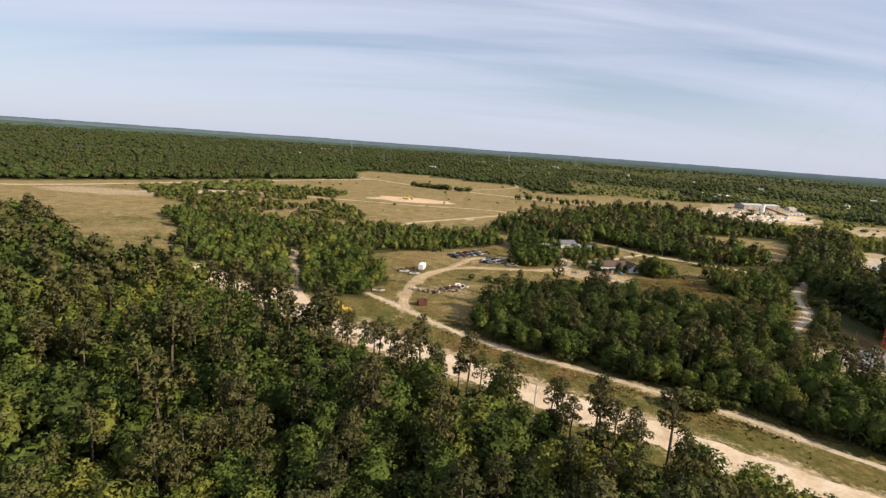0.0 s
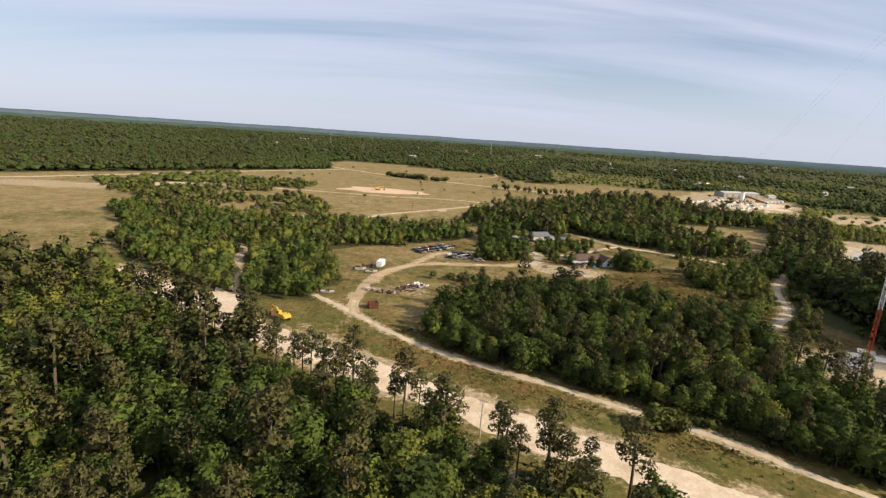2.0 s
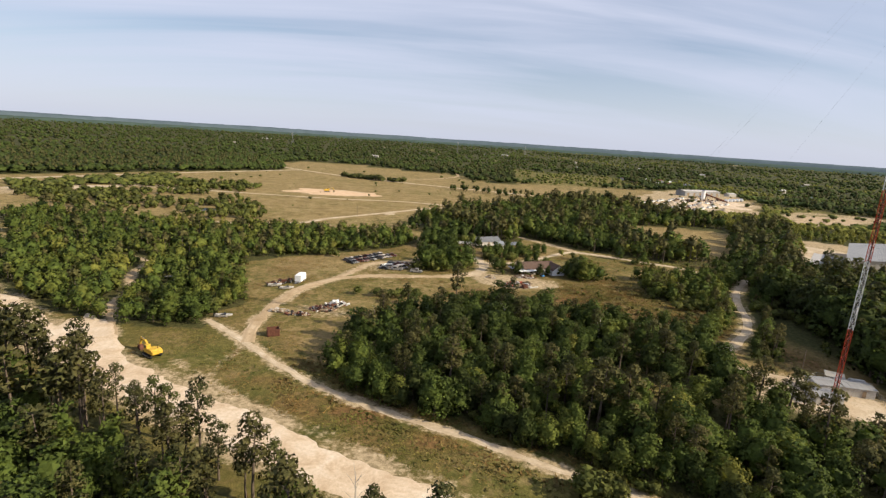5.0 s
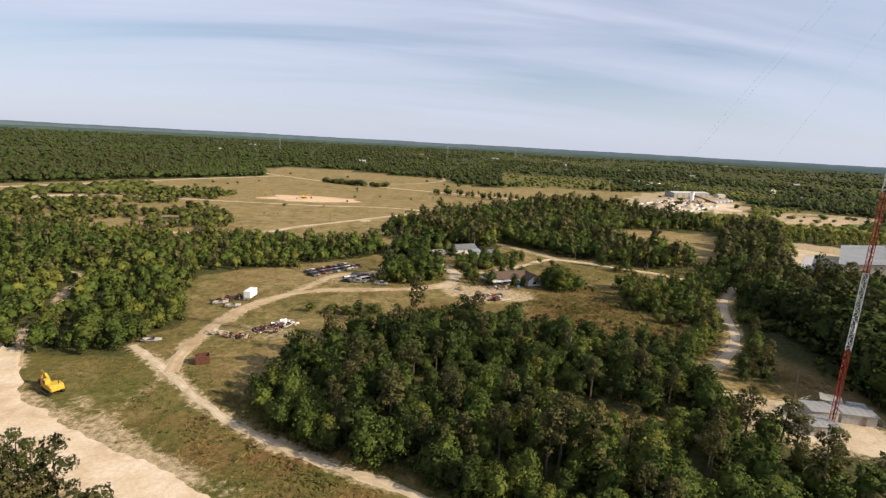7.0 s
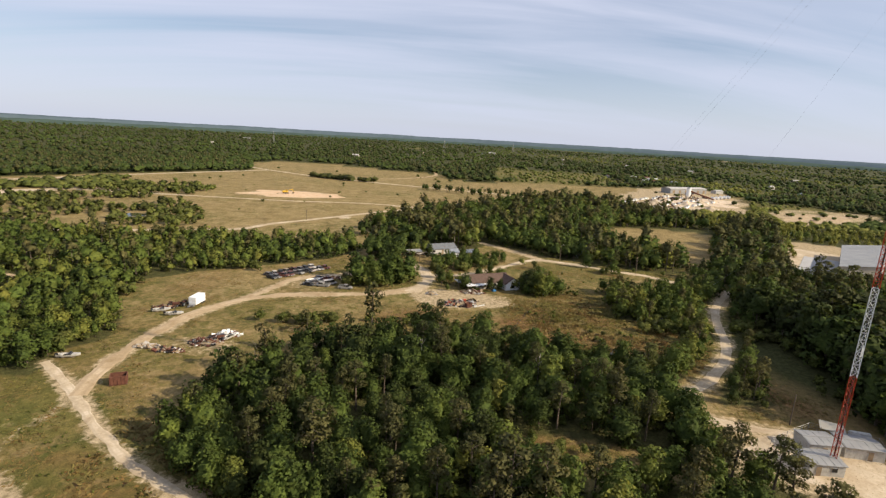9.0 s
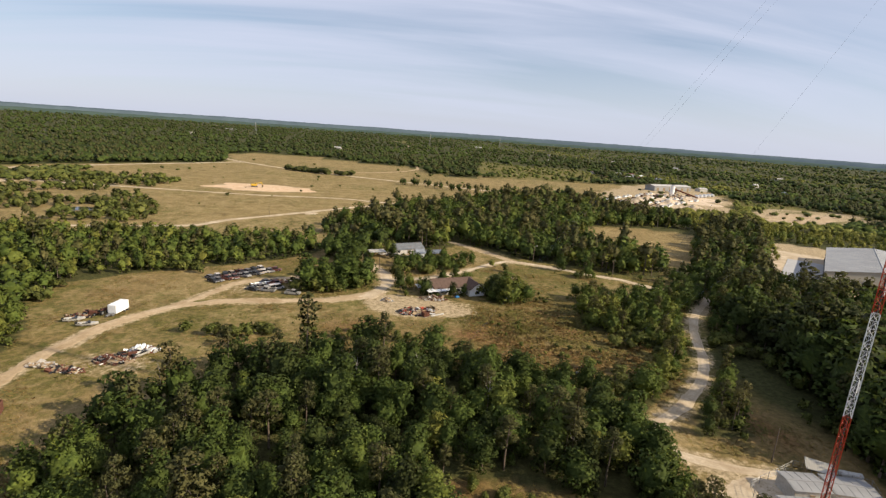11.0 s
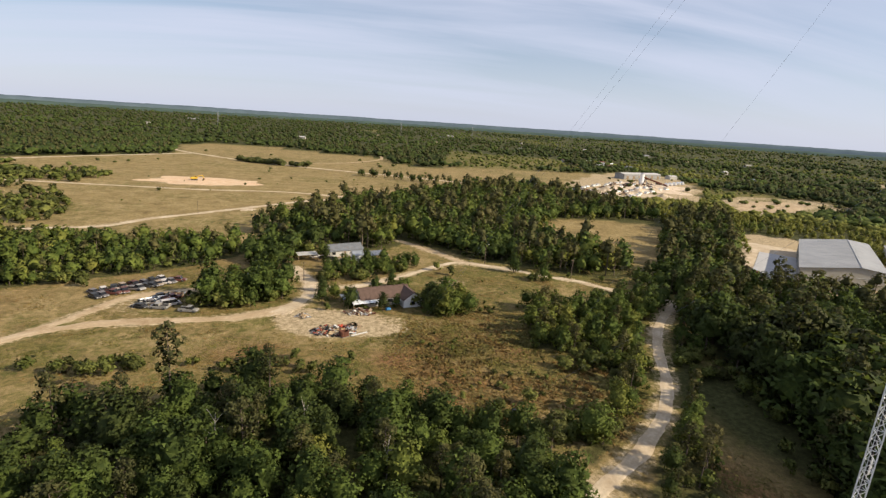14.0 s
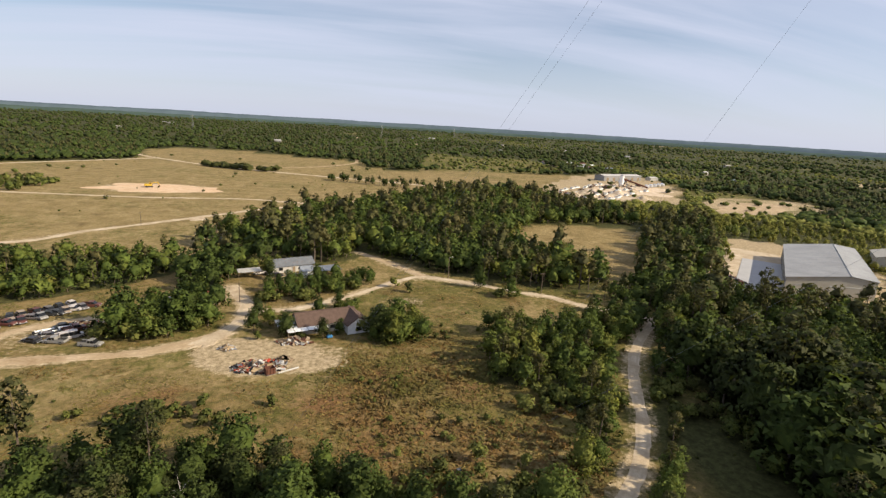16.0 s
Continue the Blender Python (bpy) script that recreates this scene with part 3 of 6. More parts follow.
def build_patch(name, label, cx, cy, rx, ry, turn_by, mat, rise=0.06, ragged=0.3, kind="pavement"):
    """A bare, ragged-edged patch of ground, thin at its rim."""
    verts, rut = [(cx, cy, rise)], [0.0]
    n, rings = 72, 5
    for ring in range(1, rings + 1):
        for k in range(n):
            a = 2 * math.pi * k / n
            e = 1 + ragged * (2 * float(lumps(math.cos(a) * 2.2 + cx, math.sin(a) * 2.2 + cy, 0.8, 3)) - 1) + 0.4 * ragged * (2 * float(lumps(math.cos(a) * 7 + cx, math.sin(a) * 7, 0.9, 4)) - 1)
            u, v = rx * math.cos(a) * ring / rings * e, ry * math.sin(a) * ring / rings * e
            c, s = math.cos(turn_by), math.sin(turn_by)
            verts.append((cx + u * c - v * s, cy + u * s + v * c, rise if ring < rings else -0.03))
            rut.append(0.6 * float(lumps(u, v, 6, 2) > 0.6))
    faces = [(0, 1 + k, 1 + (k + 1) % n, 1 + (k + 1) % n) for k in range(n)]
    for ring in range(rings - 1):
        for k in range(n):
            a, b = 1 + ring * n + k, 1 + ring * n + (k + 1) % n
            faces.append((a, a + n, b + n, b))
    me = bpy.data.meshes.new(name)
    me.from_pydata(verts, [], [f if f[2] != f[3] else f[:3] for f in faces])
    me.materials.append(mat)
    a = me.attributes.new("rut", "FLOAT", "POINT")
    a.data.foreach_set("value", rut)
    return tagged(new(name, me), label, "bare ground", kind="structure")


build_patch("pavement_apron", "pale worn concrete apron where the drives meet", 64, 263, 6, 3.2, 0.9, M_SHELL, 0.12)
build_patch("pavement_haul_bend", "pale dirt where the haul road bends in beneath the trees", -54.5, 179.5, 6.5, 20, 0.66, M_GRAVEL, 0.13, 0.25)
build_patch("pavement_clay", "orange clay pad dug out in the dry field", -38, 541, 44, 24, 0.05, M_CLAY, 0.14, 0.25)
build_patch("pavement_pale_spot", "small pale bare spot beside the field road", 19, 426, 5, 6, 0.3, M_SHELL, 0.12)
build_patch("pavement_sand_pit", "pale sandy cutting in the left field", -245, 478, 46, 12, 0.75, M_SHELL, 0.14, 0.4)
build_patch("pavement_mast_yard", "pale sandy yard round the mast sheds", 140, 154, 14, 9, -0.5, M_SHELL, 0.11, 0.15)
build_patch("pavement_plant", "pale dusty hardstanding of the far works", 408, 640, 66, 40, 0.85, M_GRAVEL, 0.16, 0.35)
build_patch("pavement_plant_stock", "pale aggregate stock yard with spoil", 345, 575, 42, 24, 0.9, M_SHELL, 0.14, 0.4)
build_patch("pavement_east_yard", "tan cleared ground beyond the warehouse", 470, 532, 62, 24, 0.45, M_DIRT, 0.16, 0.3)
build_patch("pavement_lot", "pale gravel lot beside the warehouse", 285, 330, 50, 40, 0.75, M_SHELL, 0.1, 0.15)
build_patch("water", "still dark pond among the field scrub", -110, 402, 12, 7, 0.2, M_WATER, 0.09, 0.2)


# ---- trees ----
def leaf_cloud(g, lobes, count, size, flat=0.12):
    """Leaf triangles over the lobes of a crown, facing roughly outwards, and the rounded form that each leaf follows."""
    lobes = np.asarray(lobes)
    middle = lobes[:, :3].mean(axis=0)
    share = lobes[:, 3] ** 2
    pick = g.choice(len(lobes), count, p=share / share.sum())
    way = g.normal(size=(count, 3))
    way[:, 2] += 0.25
    way /= np.linalg.norm(way, axis=1)[:, None]
    depth = 1 - 0.32 * g.random(count) ** 2
    r = lobes[pick, 3] * depth * (0.85 + 0.3 * g.random(count))
    mid = lobes[pick, :3] + way * r[:, None] * np.array((1, 1, 0.85))
    normal = way + g.normal(size=(count, 3)) * 0.38
    normal[:, 2] += flat
    normal /= np.linalg.norm(normal, axis=1)[:, None]
    u = np.cross(normal, g.normal(size=(count, 3)))
    u /= np.linalg.norm(u, axis=1)[:, None]
    v = np.cross(normal, u)
    s = (size * (0.6 + 0.8 * g.random(count)))[:, None]
    tri = np.stack([mid + u * s, mid - u * s * 0.6 + v * s * 0.75, mid - u * s * 0.6 - v * s * 0.75], 1)
    out_from = (mid - middle) * (1, 1, 0.7)
    out_from /= np.linalg.norm(out_from, axis=1)[:, None] + 1e-6
    form = way * 0.4 + out_from * 0.35 + g.normal(size=(count, 3)) * 0.36 + (0, 0, 0.4)
    form /= np.linalg.norm(form, axis=1)[:, None]
    return tri.reshape(-1, 3), np.repeat(form, 3, axis=0)


def tube(points, radii, sides):
    verts, faces = [], []
    for p, r in zip(points, radii):
        for k in range(sides):
            a = 2 * math.pi * k / sides
            verts.append((p[0] + r * math.cos(a), p[1] + r * math.sin(a), p[2]))
    for i in range(len(points) - 1):
        for k in range(sides):
            a, b = i * sides + k, i * sides + (k + 1) % sides
            faces += [(a, b, b + sides), (a, b + sides, a + sides)]
    return np.array(verts), np.array(faces)


def wood_of(g, kind, height, sides=6, limbs=5):
    """A tapered, slightly bent trunk with limbs."""
    lean = g.normal(size=2) * 0.25
    top = height * (0.93 if kind == "pine" else 0.7)
    pts = [(lean[0] * (s ** 1.5), lean[1] * (s ** 1.5) + 0.12 * math.sin(5 * s), top * s - 0.15 * (s == 0)) for s in (0, 0.3, 0.65, 1.0)]
    base = 0.012 * height + 0.03
    parts = [tube(pts, [base * 1.25, base, base * 0.7, base * 0.2], sides)]
    for k in range(limbs):
        s = 0.55 + 0.4 * k / max(1, limbs - 1) if kind == "pine" else 0.35 + 0.5 * k / max(1, limbs - 1)
        a = 2.4 * k + g.random()
        p0 = np.array((lean[0] * s ** 1.5, lean[1] * s ** 1.5, top * s))
        reach = height * (0.13 if kind == "pine" else 0.2) * (1.25 - 0.5 * s)
        rise = reach * (0.35 if kind == "pine" else 0.9)
        p1 = p0 + (math.cos(a) * reach, math.sin(a) * reach, rise)
        v, f = tube([p0, (p0 + p1) / 2 + (0, 0, 0.1 * reach), p1], [base * 0.4, base * 0.28, base * 0.08], 4 if sides > 4 else 3)
        parts.append((v, f))
    verts, faces, at = [], [], 0
    for v, f in parts:
        verts.append(v)
        faces.append(f + at)
        at += len(v)
    return np.concatenate(verts), np.concatenate(faces)


def lobes_of(g, kind, height):
    out = []
    if kind == "pine":
        for k in range(11):
            s = 0.54 + 0.46 * k / 10
            a = 2.4 * k + g.random() * 0.8
            reach = height * 0.155 * (1.3 - s) ** 0.5 * (0.55 + 0.65 * g.random()) * (s < 0.97)
            out.append((math.cos(a) * reach, math.sin(a) * reach, height * s - 0.3, height * (0.06 + 0.03 * g.random())))
    elif kind == "bush":
        for k in range(6):
            a = g.random() * 6.28
            out.append((math.cos(a) * height * 0.35 * g.random(), math.sin(a) * height * 0.35 * g.random(), height * (0.25 + 0.5 * g.random()), height * (0.22 + 0.12 * g.random())))
    else:
        for k in range(13):
            s = (k + g.random()) / 13
            a = 2.4 * k + g.random()
            wide = height * 0.25 * math.sin(math.pi * (0.22 + 0.7 * s)) ** 0.7 * (0.5 + 0.6 * g.random())
            out.append((math.cos(a) * wide, math.sin(a) * wide, height * (0.1 + 0.78 * s), height * (0.1 + 0.075 * g.random())))
        out.append((0, 0, height * 0.86, height * 0.11))
    return out


LEAF_MATS = {"broad": (M_BROAD, M_BROAD_MASS), "pine": (M_PINE, M_PINE_MASS), "bush": (M_BUSH, M_BUSH_MASS)}
# leaves per crown and their size, for four distances
DETAIL = {"broad": ((1080, 0.28), (400, 0.4), (84, 0.68), (7, 1.15)), "pine": ((950, 0.25), (380, 0.38), (80, 0.66), (6, 1.2)), "bush": ((300, 0.2), (110, 0.32), (40, 0.5), (6, 0.8))}
SIZE = {"broad": 10.0, "pine": 14.0, "bush": 2.6}


def heart(g, lobes, kind, h, level):
    """The dense inner foliage of a crown, a lumpy mass just inside the outer leaves."""
    bm = bmesh.new()
    bmesh.ops.create_icosphere(bm, subdivisions=2 if level < 2 else 1, radius=1)
    lobes = np.array(lobes)
    mid = lobes[:, :3].mean(axis=0)
    off = lobes[:, :3] - mid
    way = np.array([v.co[:] for f in bm.faces for v in f.verts])
    along = way @ off.T
    aside = np.linalg.norm(off[None] - way[:, None] * along[:, :, None], axis=2)
    # only lobes lying in a direction push the mass outwards there
    reach = np.where(aside < lobes[:, 3] * 1.1, along + lobes[:, 3] * 0.75, 0.12 * h).max(axis=1)
    reach = np.clip(reach, 0.6 * reach.mean(), 1.15 * reach.mean()) * (0.66 if level < 2 else 0.86 if level == 2 else 1.05)
    out = mid + way * reach[:, None]
    bm.free()
    form = (out - mid) * (1, 1, 0.8)
    form = form / (np.linalg.norm(form, axis=1)[:, None] + 1e-6) + np.repeat(g.normal(size=(len(out) // 3, 3)) * 0.3, 3, axis=0) + (0, 0, 0.85 if level == 3 else 0.4)
    form /= np.linalg.norm(form, axis=1)[:, None] + 1e-6
    return out, form


def template(kind, level, seed):
    g = np.random.default_rng(seed)
    count, size = DETAIL[kind][level]
    h = SIZE[kind]
    lobes = lobes_of(g, kind, h)
    leaves, form = leaf_cloud(g, lobes, count, size)
    if kind != "pine" or level > 1:
        core, core_form = heart(g, lobes, kind, h, level)
        leaves, form = np.concatenate([leaves, core]), np.concatenate([form, core_form])
    wood = None
    if kind != "bush" and level < 3:
        wood = wood_of(g, kind, h, (7, 4, 3)[level], (6, 2, 0)[level])
    return leaves, form, wood


TEMPLATES = {(k, l): [template(k, l, 100 * i + 7 * l + len(k)) for i in range(6)] for k in DETAIL for l in range(4)}


def build_mass(name, label, category, kind, level, places, group=""):
    """One stretch of woodland as one mesh: places are rows of x, y, height, turn, tone."""
    V, N, F, S, tone, at = [], [], [], [], [], 0
    for n, (x, y, h, a, tn) in enumerate(places):
        leaves, form, wood = TEMPLATES[kind, level][n % 6]
        k = h / SIZE[kind]
        c, s = math.cos(a) * k, math.sin(a) * k
        wide = (0.9 + 0.4 * ((n * 37) % 11) / 10) * (1.65 if level == 3 else 1.0) if kind != "pine" else 0.9 + 0.4 * ((n * 37) % 11) / 10
        rot = np.array(((c * wide, -s * wide, 0), (s * wide, c * wide, 0), (0, 0, k)))
        base = np.array((x, y, float(land(x, y))))
        spin = np.array(((math.cos(a), -math.sin(a), 0), (math.sin(a), math.cos(a), 0), (0, 0, 1)))
        v = leaves @ rot.T + base
        V.append(v)
        N.append(form @ spin.T)
        F.append(np.arange(len(v)).reshape(-1, 3) + at)
        S.append(np.zeros(len(v) // 3, int))
        tone.append(np.full(len(v), tn))
        at += len(v)
        if wood is not None:
            v = wood[0] @ rot.T + base
            V.append(v)
            N.append(np.tile((0.0, 0.0, 1.0), (len(v), 1)))
            F.append(wood[1] + at)
            S.append(np.ones(len(wood[1]), int))
            tone.append(np.full(len(v), tn))
            at += len(v)
    if not V:
        return
    me = raw_mesh(name, np.concatenate(V), np.concatenate(F), [LEAF_MATS[kind][1], M_BARK], np.concatenate(S), {"tone": np.concatenate(tone), "puff": np.concatenate(N)})
    tagged(new(name, me), label, category, kind="stuff")


SOLO = {}


def solo_tree(kind, x, y, h, a, label, group, variant):
    """A tree of its own: an empty at its foot with a trunk and a crown."""
    key = (kind, variant)
    if key not in SOLO:
        leaves, form, wood = TEMPLATES[kind, 0][variant]
        crown = raw_mesh("crown", leaves, np.arange(len(leaves)).reshape(-1, 3), [LEAF_MATS[kind][0]], attrs={"puff": form})
        trunk = raw_mesh("trunk", wood[0], wood[1], [M_BARK], smooth=True)
        SOLO[key] = (crown, trunk)
    crown, trunk = SOLO[key]
    k = h / SIZE[kind]
    wide = (0.9 + 0.4 * ((int(x * 7 + y * 13)) % 11) / 10) if kind != "pine" else 0.9 + 0.4 * ((int(x * 7 + y * 13)) % 11) / 10
    name = {"broad": "broadleaf_tree", "pine": "pine_tree"}[kind]
    top = new(name)
    top.matrix_basis = Matrix.LocRotScale((x, y, float(land(x, y))), Euler((0, 0, a)), (k * wide, k * wide, k))
    for part_name, me in (("trunk", trunk), ("crown", crown)):
        o = new(part_name, me)
        o.parent = top
    return tagged(top, label, "tree", group)


def scatter(poly, spacing, seed, edge=0.0):
    """Places jittered about a slanted lattice inside an outline, clear of the ways."""
    g = np.random.default_rng(seed)
    xs, ys = [p[0] for p in poly], [p[1] for p in poly]
    gx, gy = np.meshgrid(np.arange(min(xs), max(xs), spacing), np.arange(min(ys), max(ys), spacing * 0.87))
    gx = gx + (np.arange(gx.shape[0]) % 2)[:, None] * spacing / 2
    x = (gx + g.uniform(-0.42, 0.42, gx.shape) * spacing).ravel()
    y = (gy + g.uniform(-0.42, 0.42, gy.shape) * spacing).ravel()
    keep = inside(poly, x, y)
    for line, width in WAYS:
        room = np.where(y > 246, 0.8, 2.6) if line is EAST_WAY else 1.8 if line is WOOD_PATH else 1.5 if width > 8 else 1.0 if line is TRACK else 2.6
        keep &= away(line, x, y) > width / 2 + room
    return x[keep], y[keep], g


def reach_of(x, y):
    """How near the walk's eye comes to places while they lie ahead of it; far for what it never faces."""
    best = np.full(np.shape(x), 9e3)
    for k in range(9):
        s = k / 8
        cx, cy, yaw = 98 * s, 130 * s, radians(-0.9 + 11.6 * s)
        ahead = (x - cx) * math.sin(yaw) + (y - cy) * math.cos(yaw)
        side = (x - cx) * math.cos(yaw) - (y - cy) * math.sin(yaw)
        best = np.where((ahead > 48) & (np.abs(side) < 0.92 * ahead + 8), np.minimum(best, np.hypot(x - cx, y - cy)), best)
    return best


def path_distance(x, y):
    return away([(0, 0), (98, 130)], x, y)


PLACES = {}
SOLO_LEFT = 300


def plant(poly, spacing, seed, pines, low, high, tones=(0.1, 0.9), thin=0.0, skip=(), pine_high=1.35, solo=0):
    """Fill an outline with a mixed wood. The nearest are trees of their own, the rest are gathered by distance."""
    global SOLO_LEFT
    x, y, g = scatter(poly, spacing, seed)
    for hole in skip:
        k = ~inside(hole, x, y)
        x, y = x[k], y[k]
    d = reach_of(x, y)
    for i in np.argsort(d):
        px, py = float(x[i]), float(y[i])
        patch = float(lumps(px, py, 17, 21))
        if g.random() < thin * (0.4 + 1.2 * float(lumps(px, py, 22, 30))):
            continue
        kind = "pine" if g.random() < pines * (0.35 + 1.3 * patch) else "broad"
        h = g.uniform(low, high) * (0.8 + 0.4 * g.random() ** 2) * (pine_high * g.uniform(0.85, 1.1) if kind == "pine" else 1.0)
        tone = float(np.clip(g.uniform(*tones) * 0.6 + 0.4 * float(lumps(px, py, 30, 12)) + g.normal() * 0.08, 0, 1))
        turn_by = g.uniform(0, 6.28)
        if d[i] < 130 and solo and SOLO_LEFT > 0:
            SOLO_LEFT -= 1
            solo -= 1
            label = "tall pine with a bare trunk and thin olive crown" if kind == "pine" else "dense broadleaf tree with a full green crown"
            solo_tree(kind, px, py, h, turn_by, label, "trees of the near woods", int(g.integers(6)))
            continue
        level = 0 if d[i] < 90 else 1 if d[i] < 185 else 2 if d[i] < 430 or path_distance(px, py) < 110 or (180 < px < 300 and 190 < py < 300) else 3
        if level == 2 and 165 < px < 250 and 140 < py < 275:
            level = 1
        PLACES.setdefault((kind, level), []).append((px, py, h, turn_by, tone))


plant(PINE_EDGE, 5.0, 18, 1.8, 9.0, 12.0, (0.1, 0.8), thin=0.3, solo=60)
plant(COPSE_FRINGE, 3.5, 26, 0.06, 6.0, 10.0, (0.2, 0.9), thin=0.1, solo=40)
plant(COPSE, 4.9, 11, 0.26, 7.0, 11.0, (0.0, 0.7), thin=0.1, skip=(SOUTH_GAP, COPSE_FRINGE, MAST_YARD), pine_high=1.3, solo=90)
plant(FRONT_WOOD, 5.0, 12, 0.3, 8.0, 12.5, (0.45, 1.15), thin=0.1, skip=(PINE_EDGE,), solo=110)
plant(LEFT_WOOD, 4.7, 13, 0.12, 4.8, 8.8, (0.5, 1.1), thin=0.1)
plant(ROADSIDE_WOOD, 4.0, 14, 0.3, 4.5, 7.5, (0.1, 0.8), thin=0.05)
plant(CLEARING_WOOD, 4.2, 15, 0.2, 5.5, 8.5, (0.35, 1.0), thin=0.08)
plant(SHADE_WOOD, 4.4, 19, 0.16, 13.0, 18.0, (-0.3, 0.2), pine_high=1.1)
for x, y, h in ((187, 262.5, 8), (190, 266, 9), (193.5, 270.5, 8), (195, 261, 9), (198, 265, 8.5), (186, 276, 7), (190, 272.5, 8), (182, 279, 6.5)):
    PLACES.setdefault(("broad", 2), []).append((x, y, h, x, 0.3))
plant(RIGHT_WOOD, 5.2, 16, 0.25, 8.5, 12.5, (0.0, 0.7), thin=0.05, skip=(WAREHOUSE_LOT, SHADE_WOOD))
plant(MID_WOOD, 5.4, 17, 0.22, 8.5, 12.5, (0.3, 1.0), thin=0.05)
plant(YARD_TREES, 4.4, 20, 0.0, 7.0, 12.0, (0.5, 1.1), thin=0.25)
plant(ORCHARD, 3.4, 21, 0.0, 3.6, 6.2, (0.2, 0.8), thin=0.1)
plant(HOUSE_TREES, 4.4, 22, 0.05, 7.5, 12.5, (0.2, 0.9), thin=0.15)
plant(EAST_THICKET, 3.2, 23, 0.0, 6.5, 10.0, (0.5, 1.0), thin=0.15)
plant(CORNER_WOOD, 3.0, 25, 0.2, 8.0, 10.5, (0.1, 0.8))
plant(JUNCTION_WOOD, 4.0, 24, 0.2, 6.0, 9.5, (0.1, 0.8))


for x, y, h, kind in ((74.0, 267.5, 7.5, "broad"), (83.0, 263.6, 7.5, "broad"), (92.8, 261.6, 6.5, "broad"), (108.0, 260.5, 10.5, "broad"), (111.5, 257.5, 10.0, "broad"), (96.9, 285.5, 7.0, "broad"), (81.5, 269.5, 5.5, "broad"), (77.5, 272, 6.0, "broad"), (97.2, 264.3, 5.0, "broad"), (106.5, 266, 6.5, "broad"), (109, 272, 6.0, "broad"), (73.5, 279, 6.0, "broad"), (91, 279, 6.5, "broad"), (100, 278.5, 6.0, "broad"),
                      (113, 257, 6.5, "broad"), (119.8, 259.5, 7.0, "broad"), (106.5, 259.5, 5.5, "broad"), (72, 316, 7.5, "broad"), (88.5, 315, 6.5, "broad"), (95, 331, 8.0, "pine"), (70, 325, 7.0, "broad"), (148, 304.5, 9.0, "broad"), (157, 294, 7.5, "broad"), (162, 304, 9.5, "pine")):
    solo_tree(kind, x, y, h, x * 1.7, "spreading tree standing beside the houses" if x < 121 else "lone tree standing beside the dirt road", "trees round the houses", int(x) % 6)


def dead_tree(x, y, h, seed):
    """A bare pale snag with broken limbs."""
    v, f = wood_of(np.random.default_rng(seed), "broad", h, 6, 9)
    top = new("dead_tree")
    top.matrix_basis = pose(x, y, 0, 0, 0, seed * 40)
    o = new("trunk", raw_mesh("trunk", v * (0.8, 0.8, 1.3), f, [M_DEAD], smooth=True))
    o.parent = top
    tagged(top, "bare pale dead tree standing in the woods", "dead tree", "dead trees")


for k, (x, y, h) in enumerate(((62, 190, 11), (90, 183, 10), (103, 168, 10), (22, 190, 9), (8, 96, 11), (-20, 104, 12), (-46, 128, 11), (24, 110, 11), (76, 196, 9))):
    dead_tree(x, y, h, k + 3)


def plant_far():
    """Woods beyond, thinning in detail with distance: tall dark stands, paler young growth, and meadows left open among them."""
    g = np.random.default_rng(31)
    r = 300.0
    while r < 4800:
        spacing = max(5.6, r * 0.01)
        n = int(1.87 * r / spacing)
        a = np.radians(g.uniform(-49, 58, n))
        rr = r + g.uniform(-0.7, 0.7, n) * spacing * (1.2 if r < 1000 else 2.6)
        x, y = 50 + np.sin(a) * rr, 60 + np.cos(a) * rr
        keep = np.ones(n, bool)
        for poly in (FIELD, PLANT, EAST_YARD, MEADOW, EAST_MEADOW, NORTH_CLEARING, WAREHOUSE_LOT, MID_WOOD, LEFT_WOOD, FRONT_WOOD, RIGHT_WOOD, [(180, 372), (212, 424), (296, 436), (258, 376), (222, 326), (206, 322)]):
            keep &= ~inside(poly, x, y)
        keep &= ~((y < 345) & (x < 245))
        right = np.clip((x - 0.08 * y) / (0.25 * y + 1), 0, 1)
        meadow = 0.65 * lumps(x, y * 0.45, 60 + r * 0.03, 41) + 0.35 * lumps(x, y, 28, 46)
        bare = meadow > 0.84 - 0.1 * right - 0.03 * (r > 1500)
        keep &= ~(bare & (g.random(n) > 0.25))
        keep &= ~((np.abs(y - 0.42 * x - 1500) < 30) & (x < -250) & (x > -1100))
        for px, py, rt, md in zip(x[keep], y[keep], right[keep], meadow[keep]):
            patch = float(lumps(px, py, 90, 43))
            stand = 0.7 * float(lumps(px, py * 0.4, 150, 44)) + 0.3 * float(lumps(px, py, 35, 47))
            young = min(1.0, max(0.0, stand - 0.4) * 4.0) * (0.2 + 0.8 * rt)
            kind = "pine" if g.random() < 0.42 * (1 - young) * (0.4 + patch) else "broad"
            h = g.uniform(6.5, 11.5) * (1 - 0.45 * young) * (1.22 if kind == "pine" else 1.0) * max(1.0, spacing / 8.0) ** 0.2 * (0.86 if r > 600 else 1.0)
            level = 2 if r < 520 else 3
            tone = float(np.clip(0.04 + 0.78 * young + 0.22 * g.random() + 0.12 * patch, 0, 1))
            PLACES.setdefault((kind, level), []).append((float(px), float(py), h, g.uniform(0, 6.28), tone))
        r += spacing * (1.0 if r < 1000 else 1.9)


plant_far()


